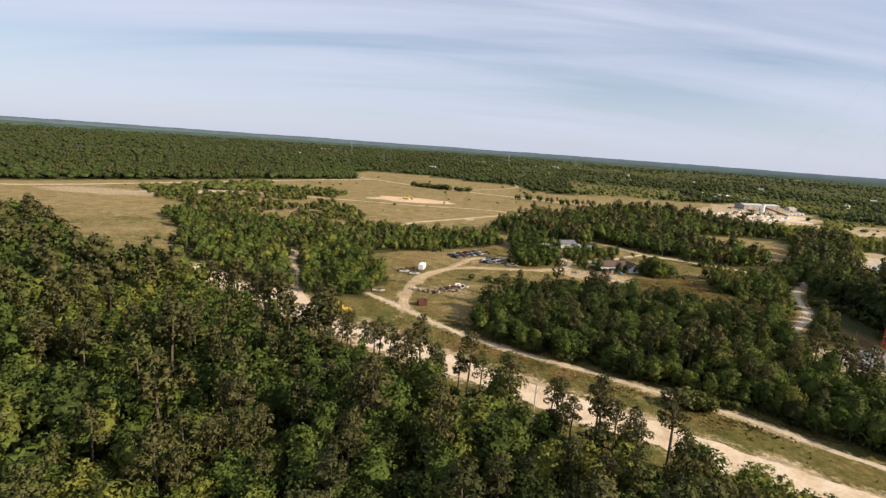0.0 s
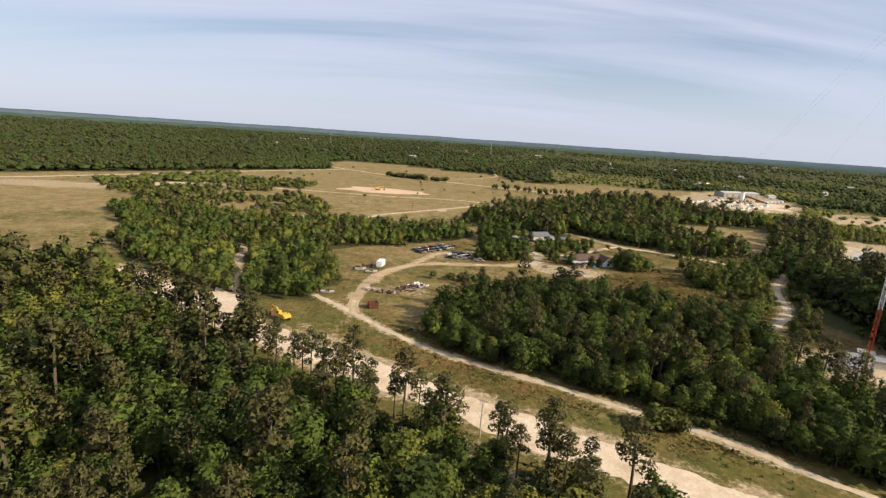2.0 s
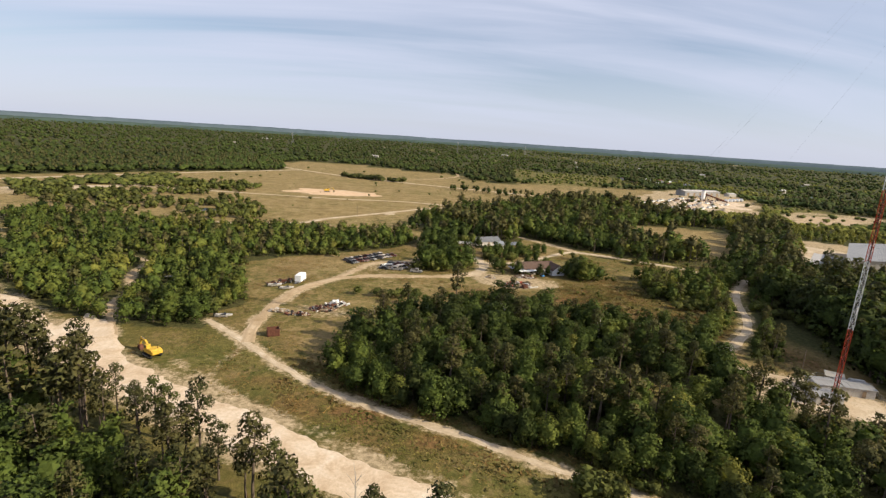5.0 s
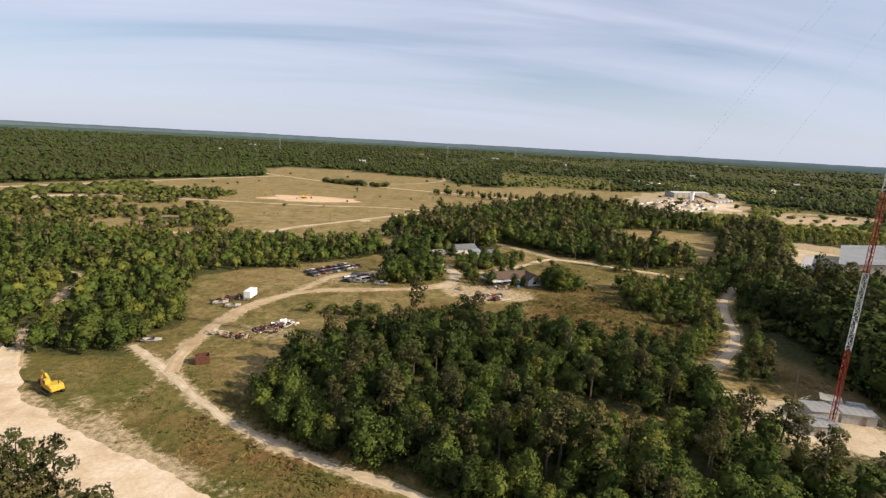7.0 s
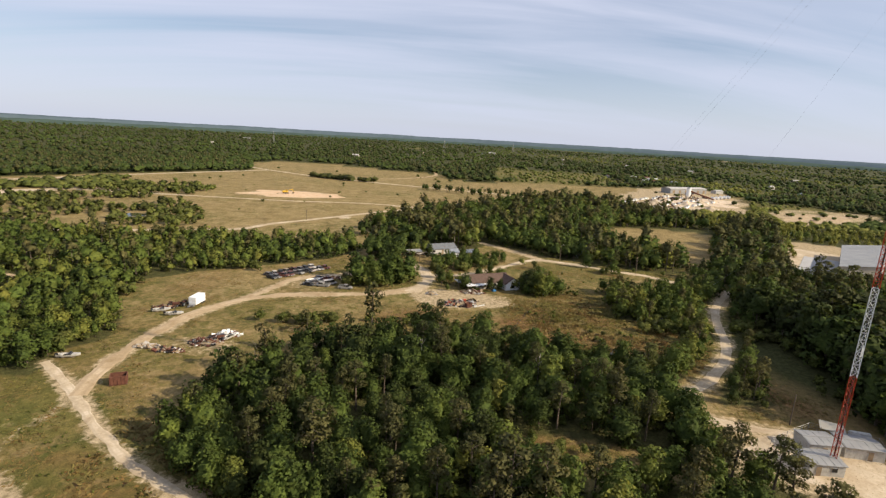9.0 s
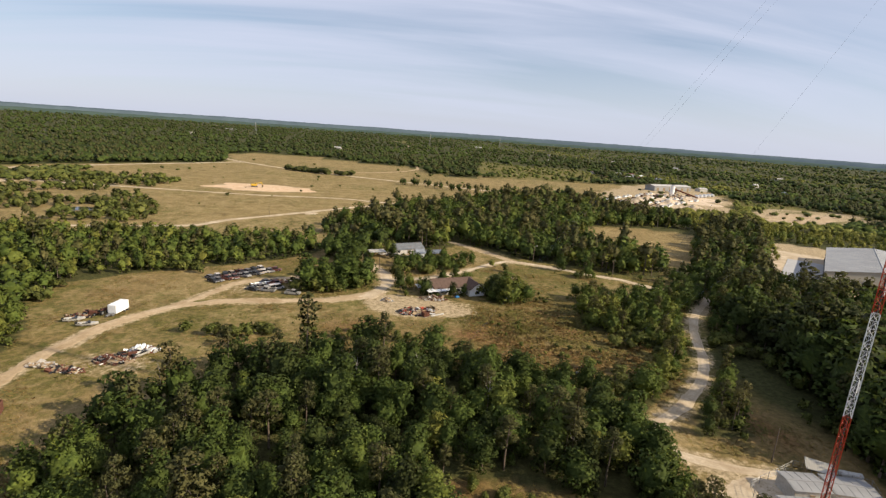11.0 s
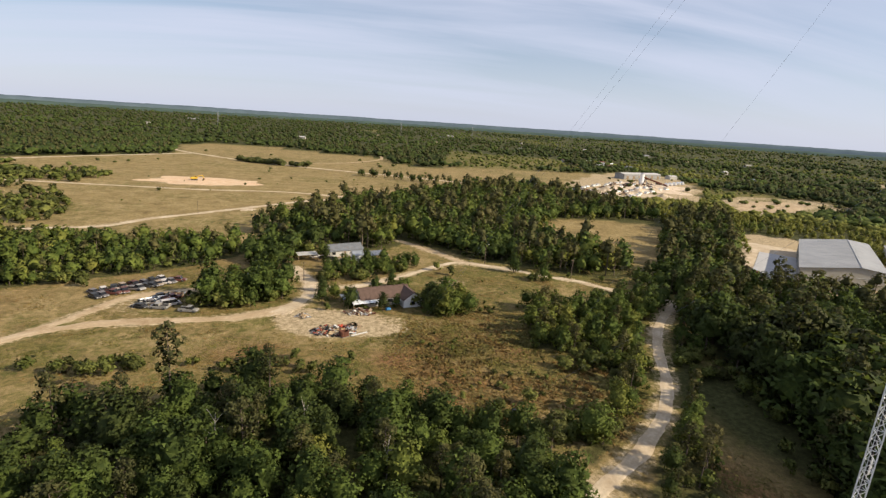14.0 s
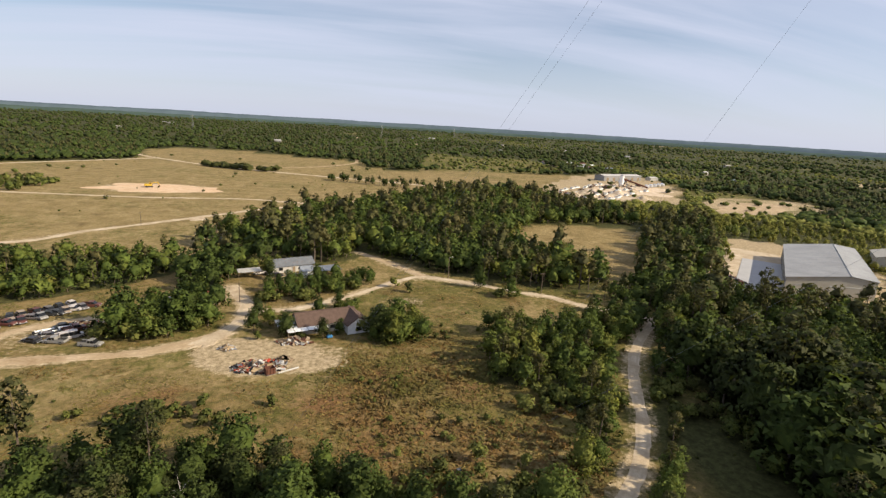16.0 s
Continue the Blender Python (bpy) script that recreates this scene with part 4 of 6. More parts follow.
def plant_bushes():
    """Scrub in the field, along hedges and edges."""
    g = np.random.default_rng(33)

    def add(x, y, h, tone=None):
        d = float(reach_of(x, y)) - 20 + (60 if h < 3.3 else 0)
        PLACES.setdefault(("bush", 0 if d < 110 else 1 if d < 220 else 2 if d < 480 else 3), []).append((x, y, h, g.uniform(0, 6.28), float(np.clip(tone if tone is not None else g.random(), 0, 1))))

    scrub = [(-250, 560), (-200, 640), (-140, 580), (-108, 560), (-110, 480), (-62, 400), (-62, 372), (-140, 360), (-240, 420), (-290, 480)]
    x, y, _ = scatter(scrub, 6.5, 51)
    for px, py in zip(x, y):
        if lumps(px, py, 34, 52) > 0.34 and math.hypot((px + 110) / 14, (py - 402) / 9) > 1 and abs(py - 500) > 6:
            add(px, py, g.uniform(2.5, 6.5))
    field = [(-330, 480), (-154, 830), (120, 960), (200, 700), (120, 520), (60, 430), (-60, 375), (-200, 400)]
    x, y, _ = scatter(field, 17, 53)
    for px, py in zip(x, y):
        if g.random() < 0.3 * float(lumps(px, py, 70, 61)) ** 2:
            add(px, py, g.uniform(0.7, 3.4), 0.5 * g.random())
    for cx, cy, n, sx, sy, lo, hi in ((112, 261, 9, 6, 4, 3.5, 6.5), (104, 268, 4, 2, 2, 3.5, 5.5), (48, 268, 14, 9, 5, 3.5, 6.5), (58, 272, 12, 7, 4, 3, 5.5), (88, 293, 16, 9, 3, 2.5, 4.5), (106, 305, 18, 8, 4, 2.5, 4.2),
                                          (72, 291, 4, 3, 2, 3, 4.5), (100, 285, 5, 4, 2, 2.5, 4), (69, 117.5, 16, 6, 2.0, 2.5, 5.2), (66, 117, 8, 3, 1.6, 4, 6.0), (58, 330, 16, 12, 6, 3, 6), (86, 262, 4, 5, 2, 1.5, 2.5), (165, 297, 10, 14, 4, 2, 4),
                                          (148, 222, 24, 10, 5, 2, 4.5), (128, 196, 30, 8, 6, 1.8, 4), (108, 201, 22, 10, 4, 1.6, 4), (170, 225, 18, 5, 12, 2, 4.5), (30, 226, 18, 12, 3, 1.6, 3.6), (66, 226, 22, 14, 3, 1.6, 3.4),
                                          (-30, 204, 12, 4, 6, 2, 4), (118, 216, 14, 12, 8, 0.8, 1.8), (126, 262, 12, 12, 6, 0.9, 2.0), (110, 236, 10, 12, 8, 0.6, 1.5), (141, 236, 14, 5, 8, 2.5, 5.0), (-40, 250, 12, 4, 9, 2, 4.5), (-14, 286, 18, 14, 4, 2, 4.5), (-135, 262, 12, 12, 8, 2, 4), (118, 160, 10, 4, 5, 1.8, 3.6), (85, 158, 14, 14, 3, 1, 2.4), (178, 205, 26, 4, 14, 2, 4.5), (168, 178, 14, 5, 8, 2, 4), (30, 150, 16, 10, 5, 1.8, 3.4), (72, 124, 16, 9, 5, 1.8, 3.4)):
        for _ in range(n):
            px, py = cx + g.normal() * sx * 0.6, cy + g.normal() * sy * 0.6
            if all(float(away(l, px, py)) > w / 2 + 1.2 for l, w in WAYS):
                add(px, py, g.uniform(lo, hi))
    for k in range(36):
        px, py = g.uniform(290, 520), g.uniform(530, 780)
        if inside(PLANT, px, py) and math.hypot(px - 452, py - 745) > 40:
            add(px, py, g.uniform(2, 5.5), 0.3 * g.random())
    for k in range(10):
        add(g.uniform(400, 520), g.uniform(490, 550), g.uniform(2, 5), 0.4 * g.random())
    for poly, gap, chance in ((MEADOW, 11, 0.55), (EAST_MEADOW, 9, 0.35), (EAST_YARD, 15, 0.12)):
        x, y, _ = scatter(poly, gap, 57)
        for px, py in zip(x, y):
            if g.random() < chance * (0.3 + 1.2 * float(lumps(px, py, 30, 58))):
                add(px, py, g.uniform(2.0, 5.0), g.uniform(0.5, 1.0))
    for s in np.linspace(0, 1, 26):
        add(-48 + 50 * s + g.normal(), 722 - 30 * s + g.normal() * 2, g.uniform(5, 8), 0.05)
    for s in np.linspace(0, 1, 34):
        PLACES.setdefault(("pine" if g.random() < 0.5 else "broad", 2), []).append((82 + 112 * s + g.normal() * 2, 630 - 58 * s + g.normal() * 2, g.uniform(6.5, 10), g.uniform(0, 6.28), 0.05 + 0.2 * g.random()))
    for s in np.linspace(0, 1, 6):
        add(12 + 16 * s, 692 + g.normal() * 2, g.uniform(4, 7), 0.05)
    for k in range(130):
        px, py = g.uniform(20, 180), g.uniform(180, 300)
        woods = any(inside(p, px, py) for p in (COPSE, CLEARING_WOOD, ROADSIDE_WOOD))
        if not woods and all(float(away(l, px, py)) > w / 2 + 1 for l, w in WAYS) and math.hypot((px - 80) / 22, (py - 254) / 16) > 1 and (px > 96 or py < 246) and lumps(px, py, 12, 60) > 0.45:
            add(px, py, g.uniform(0.5, 1.4), g.uniform(0.0, 0.6))
    for k in range(330):
        i = int(g.random() * 9)
        (ax, ay), (bx, by) = TRACK[2 + i], TRACK[3 + i]
        u = g.random()
        off = g.choice((1, -1), p=(0.85, 0.15)) * (1.9 + 9.5 * g.random())
        px, py = ax + (bx - ax) * u - off * 0.62, ay + (by - ay) * u - off * 0.78
        if float(away(GRAVEL_WAY, px, py)) > 8.5 and lumps(px, py, 7, 64) > 0.36:
            PLACES.setdefault(("bush", 1), []).append((px, py, g.uniform(0.2, 0.7) * (0.4 + 1.1 * float(lumps(px, py, 10, 65))), g.uniform(0, 6.28), g.uniform(0.25, 1.0)))
    for poly, gap in ((COPSE, 6.5), (CLEARING_WOOD, 5.5), (SOUTH_GAP, 5.0), (ROADSIDE_WOOD, 5.0), (LEFT_WOOD, 8.0)):
        x, y, _ = scatter(poly, gap, 70)
        for px, py in zip(x, y):
            if path_distance(px, py) > 30 and not inside(MAST_YARD, px, py):
                add(px, py, g.uniform(0.9, 1.68) if poly is SOUTH_GAP else g.uniform(1.6, 3.2), g.uniform(0.0, 0.7))


plant_bushes()

NAMES = {"broad": ("broadleaf_woodland", "mixed green broadleaf woodland canopy", "woodland"), "pine": ("pine_woodland", "dark olive pine woodland with bare trunks", "woodland"), "bush": ("scrub_bushes", "scattered green scrub bushes in rough grass", "bushes")}
for (kind, level), places in sorted(PLACES.items()):
    name, label, category = NAMES[kind]
    build_mass(name, label if level < 3 else "distant " + label, category, kind, level, places)


def build_ridge(name, label, radius, top, mat, seed):
    """A low wooded skyline far off: a rounded bank with a ragged crest."""
    n = 900
    a = np.radians(np.linspace(-75, 75, n))
    crest = top + 3.5 * (lumps(a * radius, a * 0, 60, seed) - 0.5) + 5 * (lumps(a * radius, a * 0, 420, seed + 1) - 0.5) + 2.0 * (lumps(a * radius, a * 0, 17, seed + 2) - 0.5)
    rows = []
    for dr, k in ((-60, 0.0), (-30, 0.6), (0, 1.0), (60, 0.0)):
        rr = radius + dr
        rows.append(np.stack([50 + np.sin(a) * rr, 60 + np.cos(a) * rr, crest * k - 0.5], 1))
    q = (np.arange(3)[:, None] * n + np.arange(n - 1)[None, :]).ravel()
    me = raw_mesh(name, np.concatenate(rows), np.stack([q, q + 1, q + n + 1, q + n], 1), [mat], smooth=True)
    tagged(new(name, me), label, "skyline", kind="structure")


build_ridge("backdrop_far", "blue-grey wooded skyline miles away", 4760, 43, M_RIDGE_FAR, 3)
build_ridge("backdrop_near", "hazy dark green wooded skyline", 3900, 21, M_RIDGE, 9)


# ---- rough grass ----
def build_grass():
    """Standing tufts of dry and green grass over the clearing and the verges, with tall russet weeds in its rough parts."""
    g = np.random.default_rng(77)
    n = 90000
    x, y = g.uniform(-40, 190, n), g.uniform(105, 310, n)
    keep = np.ones(n, bool)
    for poly in (COPSE, CLEARING_WOOD, ROADSIDE_WOOD, LEFT_WOOD, FRONT_WOOD, SHADE_WOOD, YARD_TREES):
        keep &= ~inside(poly, x, y) | (inside(SOUTH_GAP, x, y) if poly is COPSE else False)
    for line, width in WAYS:
        keep &= away(line, x, y) > width / 2 + 0.8 + 1.2 * g.random(n)
    keep &= np.hypot((x - 80) / 19, (y - 252) / 13) > 1
    rough = np.clip(1.4 * (1.2 - np.hypot((x - 122) / 38, (y - 222) / 36)), 0, 1)
    rough = np.maximum(rough, np.clip(1.5 - away(TRACK, x, y) / 9, 0, 0.8) * (x > 0) * (y < 170))
    keep &= lumps(x, y, 6, 80) * 0.6 + lumps(x, y, 22, 81) * 0.25 + 0.3 * g.random(n) > 0.62 - 0.24 * rough
    keep &= np.hypot((x - 172) / 14, (y - 197) / 30) > 1
    x, y, rough = x[keep], y[keep], rough[keep]
    n = len(x)
    V, tone = [], []
    shade = np.clip(0.55 * lumps(x, y, 11, 83) + 0.3 * lumps(x, y, 4, 84) + 0.25 * g.random(n), 0, 1)
    for k in range(3):
        a = g.uniform(0, 6.28, n)
        h = g.uniform(0.06, 0.2, n) * (0.5 + lumps(x, y, 15, 82)) + rough * g.uniform(0.08, 0.65, n) * lumps(x, y, 5, 85)
        w = g.uniform(0.12, 0.3, n) * (1 + 0.6 * rough)
        px, py = x + g.normal(size=n) * 0.35, y + g.normal(size=n) * 0.35
        lean = g.normal(size=(n, 2)) * 0.5
        foot = np.full(n, -0.02)
        V.append(np.stack([np.stack([px - w * np.cos(a), py - w * np.sin(a), foot], 1), np.stack([px + w * np.cos(a), py + w * np.sin(a), foot], 1), np.stack([px + lean[:, 0], py + lean[:, 1], h], 1)], 1))
        tone.append(np.repeat(shade, 3))
    V = np.concatenate(V).reshape(-1, 3)
    form = np.repeat(g.normal(size=(len(V) // 3, 3)) * 0.3, 3, axis=0) + (0.2, -0.1, 0.9)
    form /= np.linalg.norm(form, axis=1)[:, None]
    me = raw_mesh("rough_grass", V, np.arange(len(V)).reshape(-1, 3), [M_GRASS], attrs={"tone": np.concatenate(tone), "puff": form})
    tagged(new("rough_grass", me), "rough standing tufts of dry tan and olive grass", "grass", kind="stuff")


build_grass()


# ---- making things ----
def part(name, bm, mat, parent=None, label=""):
    me = bpy.data.meshes.new(name)
    bm.to_mesh(me)
    bm.free()
    me.materials.append(mat)
    o = new(name, me)
    if parent is not None:
        o.parent = parent
    if label:
        o["label"] = label
    return o


def thing(name, x, y, z, turn_by, label, category, group=""):
    o = new(name)
    o.matrix_basis = pose(x, y, z, 0, 0, turn_by)
    return tagged(o, label, category, group)


def box(sx, sy, sz, at=(0, 0, 0), bevel=0.03, turn_by=0.0, tilt=0.0):
    bm = bmesh.new()
    m = pose(*at, tilt, 0, turn_by) @ Matrix.Diagonal((sx, sy, sz, 1))
    bmesh.ops.create_cube(bm, size=1, matrix=m)
    if bevel:
        bmesh.ops.bevel(bm, geom=bm.edges[:], offset=bevel, segments=1, affect="EDGES")
    return bm


def prism(outline, width, axis="y", bevel=0.0):
    """An outline in x and z, drawn out along y from -width / 2 to width / 2."""
    bm = bmesh.new()
    f = bm.faces.new([bm.verts.new((x, -width / 2, z)) for x, z in outline])
    r = bmesh.ops.extrude_face_region(bm, geom=[f])
    for v in r["geom"]:
        if isinstance(v, bmesh.types.BMVert):
            v.co.y += width
    bmesh.ops.recalc_face_normals(bm, faces=bm.faces[:])
    if bevel:
        bmesh.ops.bevel(bm, geom=bm.edges[:], offset=bevel, segments=1, affect="EDGES")
    return bm


def rod(a, b, r, sides=6, r2=None):
    bm = bmesh.new()
    a, b = Vector(a), Vector(b)
    m = Matrix.Translation((a + b) / 2) @ (b - a).to_track_quat("Z", "Y").to_matrix().to_4x4()
    bmesh.ops.create_cone(bm, cap_ends=True, segments=sides, radius1=r, radius2=r if r2 is None else r2, depth=(b - a).length, matrix=m)
    return bm


def joined(*bms):
    out_bm = bmesh.new()
    for b in bms:
        me = bpy.data.meshes.new("piece")
        b.to_mesh(me)
        b.free()
        out_bm.from_mesh(me)
        bpy.data.meshes.remove(me)
    return out_bm


# ---- the mast ----
def build_mast(x, y):
    mast = thing("radio_mast", x, y, 0, 14, "tall slender lattice mast in red and white bands", "radio mast")
    levels = (0, 19.6, 36.8, 53.8, 71, 88, 105, 122)
    corners = [(0.58 * math.cos(a), 0.58 * math.sin(a)) for a in (0.5, 0.5 + 2.094, 0.5 + 4.189)]
    for k, (lo, hi) in enumerate(zip(levels, levels[1:])):
        bits = [rod((cx, cy, lo), (cx, cy, hi), 0.08, 6) for cx, cy in corners]
        n = int((hi - lo) / 1.2)
        for j in range(n):
            z0, z1 = lo + (hi - lo) * j / n, lo + (hi - lo) * (j + 1) / n
            for q in range(3):
                a, b = corners[q], corners[(q + 1) % 3]
                if j % 2:
                    a, b = b, a
                bits.append(rod((*a, z0), (*b, z1), 0.045, 4))
                bits.append(rod((*a, z1), (*corners[(q + (2 if j % 2 else 1)) % 3], z1), 0.04, 4))
        part("mast_section", joined(*bits), M_TOWER_WHITE if k % 2 else M_TOWER_RED, mast, "white-painted lattice section" if k % 2 else "orange-red painted lattice section")
    part("footing", box(2.4, 2.4, 0.5, (0, 0, 0.25)), M_CONCRETE, mast, "square concrete footing")
    part("cable_run", box(0.25, 0.12, 105, (0.35, 0.1, 52.8), 0), M_BLACK, mast, "black feeder cables running up the mast")
    for z in (24.5, 40.5):
        part("antenna", box(0.28, 0.2, 2.2, (0.95, 0.2, z), 0.04), M_TOWER_WHITE, mast, "slim white panel antenna")
        part("antenna_bracket", rod((0.5, 0.2, z), (0.95, 0.2, z), 0.04), M_STEEL, mast)
    inv = mast.matrix_basis.inverted()
    for (ax, ay), zs in (((118, 204), (98, 60)), ((85, 207), (115, 112)), ((205, 150), (98, 60)), ((122, 88), (98, 60))):
        anchor = thing("guy_anchor", ax, ay, 0, 0, "squat concrete guy anchor block in the grass", "guy anchor", "anchors of the mast")
        part("block", box(0.7, 0.7, 0.6, (0, 0, 0.3), 0.06), M_OLD_ROOF, anchor)
        part("anchor_rod", rod((0, 0, 0.6), (0.25, -0.2, 1.0), 0.05), M_STEEL, anchor)
        for z in zs:
            a = inv @ Vector((ax, ay, 0.9))
            part("guy_wire", rod((0, 0, z), a, 0.008, 4), M_ZINC, mast)


build_mast(140.0, 152.2)


# ---- buildings ----
def gable(name, x, y, turn_by, length, depth, wall_h, ridge_h, wall_mat, roof_mat, label, category="house", over=0.45, openings=(), base=0.0, group=""):
    """A long building, its ridge along x: walls with thickness, two roof slopes with sheets, and openings set into the walls."""
    b = thing(name, x, y, base, turn_by, label, category, group)
    part("wall", prism([(-depth / 2, 0), (depth / 2, 0), (depth / 2, wall_h), (0, ridge_h - 0.12), (-depth / 2, wall_h)], length), wall_mat, b).matrix_basis = pose(0, 0, 0, 0, 0, 90)
    rise = math.atan2(ridge_h - wall_h, depth / 2)
    run = depth / 2 / math.cos(rise) + over
    for side in (-1, 1):
        roof = part("roof", box(length + 2 * over, run, 0.12, (0, 0, 0), 0.02), roof_mat, b)
        if length < 20 and "distant" not in label:
            for k in range(int(length / 1.5) + 1):
                part("roof_batten", box(0.08, run, 0.05, (-length / 2 + 1.5 * k, 0, 0.08), 0), roof_mat, roof)
        roof.matrix_basis = pose(0, side * run / 2 * math.cos(rise), ridge_h - run / 2 * math.sin(rise) + 0.02, -side * math.degrees(rise), 0, 0)
    part("ridge_cap", box(length + 2 * over, 0.4, 0.1, (0, 0, ridge_h + 0.08), 0.02), roof_mat, b)
    for kind, ux, uz, w, h, face in openings:
        sy = -depth / 2 if face == "front" else depth / 2
        if face in ("front", "back"):
            fr = part(kind, box(w + 0.16, 0.1, h + 0.16, (ux, sy - (0.03 if face == "front" else -0.03), uz), 0.015), M_OFFWHITE, b, "pale framed " + kind)
            part("pane" if kind == "window" else "panel", box(w, 0.06, h, (ux, sy - (0.075 if face == "front" else -0.075), uz), 0.01), M_GLASS if kind == "window" else M_WOOD, fr)
        else:
            sx = -length / 2 if face == "left" else length / 2
            d = -0.03 if face == "left" else 0.03
            fr = part(kind, box(0.1, w + 0.16, h + 0.16, (sx + d, ux, uz), 0.015), M_OFFWHITE, b, "pale framed " + kind)
            part("pane" if kind == "window" else "panel", box(0.06, w, h, (sx + 2.5 * d, ux, uz), 0.01), M_GLASS if kind == "window" else M_WOOD, fr)
    return b


def canopy(name, x, y, turn_by, length, depth, h, roof_mat, label, category="carport", panels=1, pitch=4.0, group=""):
    """An open roof on posts; panels are laid side by side with gaps between."""
    b = thing(name, x, y, 0, turn_by, label, category, group)
    for sx in (-1, 1):
        for sy in (-1, 1):
            part("post", box(0.12, 0.12, h, (sx * (length / 2 - 0.2), sy * (depth / 2 - 0.2), h / 2), 0.01), M_WOOD, b)
    w = length / panels
    for k in range(panels):
        p = part("roof_panel", joined(box(w - 0.12 * (panels > 1), depth, 0.08, (0, 0, 0), 0.02), *[box(0.05, depth, 0.05, (-w / 2 + 0.4 * j + 0.3, 0, 0.06), 0) for j in range(int(w / 0.4))]), roof_mat, b)
        p.matrix_basis = pose(-length / 2 + w * (k + 0.5), 0, h + 0.06 + 0.04 * (k % 2), pitch, 0, 0)
    return b


gable("house", 93, 270.5, 17, 16.5, 8.5, 2.7, 5.0, M_OFFWHITE, M_SHINGLE, "low rambling house with brown shingle roof and white walls", openings=(("window", -5, 1.5, 1.4, 1.1, "front"), ("door", -2, 1.05, 0.95, 2.05, "front"), ("window", 1.2, 1.5, 1.8, 1.1, "front"), ("window", 0, 1.5, 1.2, 1.0, "right"), ("window", -4, 1.5, 1.4, 1.1, "back")))
gable("house_wing", 101.2, 269.2, 107, 9.0, 6.4, 2.7, 4.9, M_WHITE, M_SHINGLE, "white gabled wing with brown shingle roof", openings=(("window", 0, 1.4, 1.5, 1.1, "left"), ("door", 2.0, 1.05, 0.9, 2.05, "front")))
canopy("carport", 88.5, 264.0, 17, 11, 3.6, 2.3, M_WHITE, "long white panelled carport roof beside the house", panels=6)
canopy("porch_roof", 82.3, 267.8, 17, 5, 4.5, 2.4, M_ZINC, "small grey sheet roof on posts", pitch=3)
gable("house", 78, 329, 22, 16, 8.5, 2.6, 4.4, M_OFFWHITE, M_OLD_ROOF, "low house with weathered grey metal roof", openings=(("window", -5, 1.5, 1.4, 1.1, "front"), ("door", 0, 1.05, 0.95, 2.05, "front"), ("window", 4, 1.5, 1.6, 1.1, "front"), ("window", 0, 1.5, 1.2, 1.0, "right")))
gable("garden_shed", 84.5, 319.5, 22, 4.2, 3.6, 2.6, 4.0, M_WHITE, M_ZINC, "small bright white gabled shed among bushes", "shed", openings=(("door", 0, 1.0, 0.9, 1.95, "right"),))
canopy("shelter", 64.5, 317.5, 18, 8, 4.5, 2.8, M_OFFWHITE, "pale flat-roofed open shelter", "shelter")
canopy("shelter", 92.5, 321.5, 20, 9, 6, 2.6, M_ZINC, "grey sheet-roofed open shelter beside the house", "shelter")
gable("barn", 56, 290.5, 25, 7.5, 5.5, 2.4, 3.9, M_WOOD, M_REDROOF, "small timber barn with a red-brown roof", "barn", openings=(("door", 0, 1.05, 1.4, 2.05, "front"),))
canopy("lean_to", 46.5, 288.5, 15, 5, 3.4, 2.2, M_ZINC, "small grey sheet-roofed lean-to under trees", "lean-to")
canopy("lean_to", 50.5, 297.5, 15, 4, 3.0, 2.2, M_OFFWHITE, "small pale sheet-roofed lean-to under trees", "lean-to")

# sheds round the mast
gable("equipment_shed", 137.6, 152.6, -8, 6.6, 5.0, 2.5, 2.8, M_OFFWHITE, M_ZINC_PALE, "low pale metal equipment shed at the foot of the mast", "shed", 0.25, (("door", -1.6, 1.05, 0.95, 2.0, "front"), ("window", 1.3, 1.5, 1.0, 0.8, "front")), group="mast sheds")
gable("equipment_shed", 142.4, 158.6, -8, 6.2, 5.0, 2.7, 3.0, M_OFFWHITE, M_ZINC_PALE, "pale metal equipment shed with a shallow roof", "shed", 0.25, (("door", 0, 1.05, 0.95, 2.0, "front"),), group="mast sheds")
gable("equipment_shed", 150.4, 157.4, -14, 7.4, 5.2, 2.5, 2.8, M_OFFWHITE, M_ZINC_PALE, "grey-white metal shed beside the mast", "shed", 0.25, (("door", 1, 1.05, 0.95, 2.0, "front"),), group="mast sheds")
canopy("lean_to", 149.8, 163.2, -35, 4.6, 3.4, 2.3, M_BEIGE, "tan sheet roof on posts behind the mast sheds", "lean-to", pitch=8)


def build_tank(x, y, turn_by, length, r, mat, label, group=""):
    t = thing("storage_tank", x, y, 0, turn_by, label, "tank", group)
    part("shell", joined(rod((-length / 2, 0, r + 0.3), (length / 2, 0, r + 0.3), r, 16), rod((-length / 2 - 0.25, 0, r + 0.3), (-length / 2, 0, r + 0.3), r * 0.6, 16, r), rod((length / 2, 0, r + 0.3), (length / 2 + 0.25, 0, r + 0.3), r, 16, r * 0.6)), mat, t)
    for s in (-1, 1):
        part("cradle", box(0.3, r * 1.5, 0.55, (s * length * 0.3, 0, 0.27)), M_CONCRETE, t)
    return t


build_tank(156, 162.5, -20, 3.6, 0.65, M_OFFWHITE, "white horizontal fuel tank on cradles")


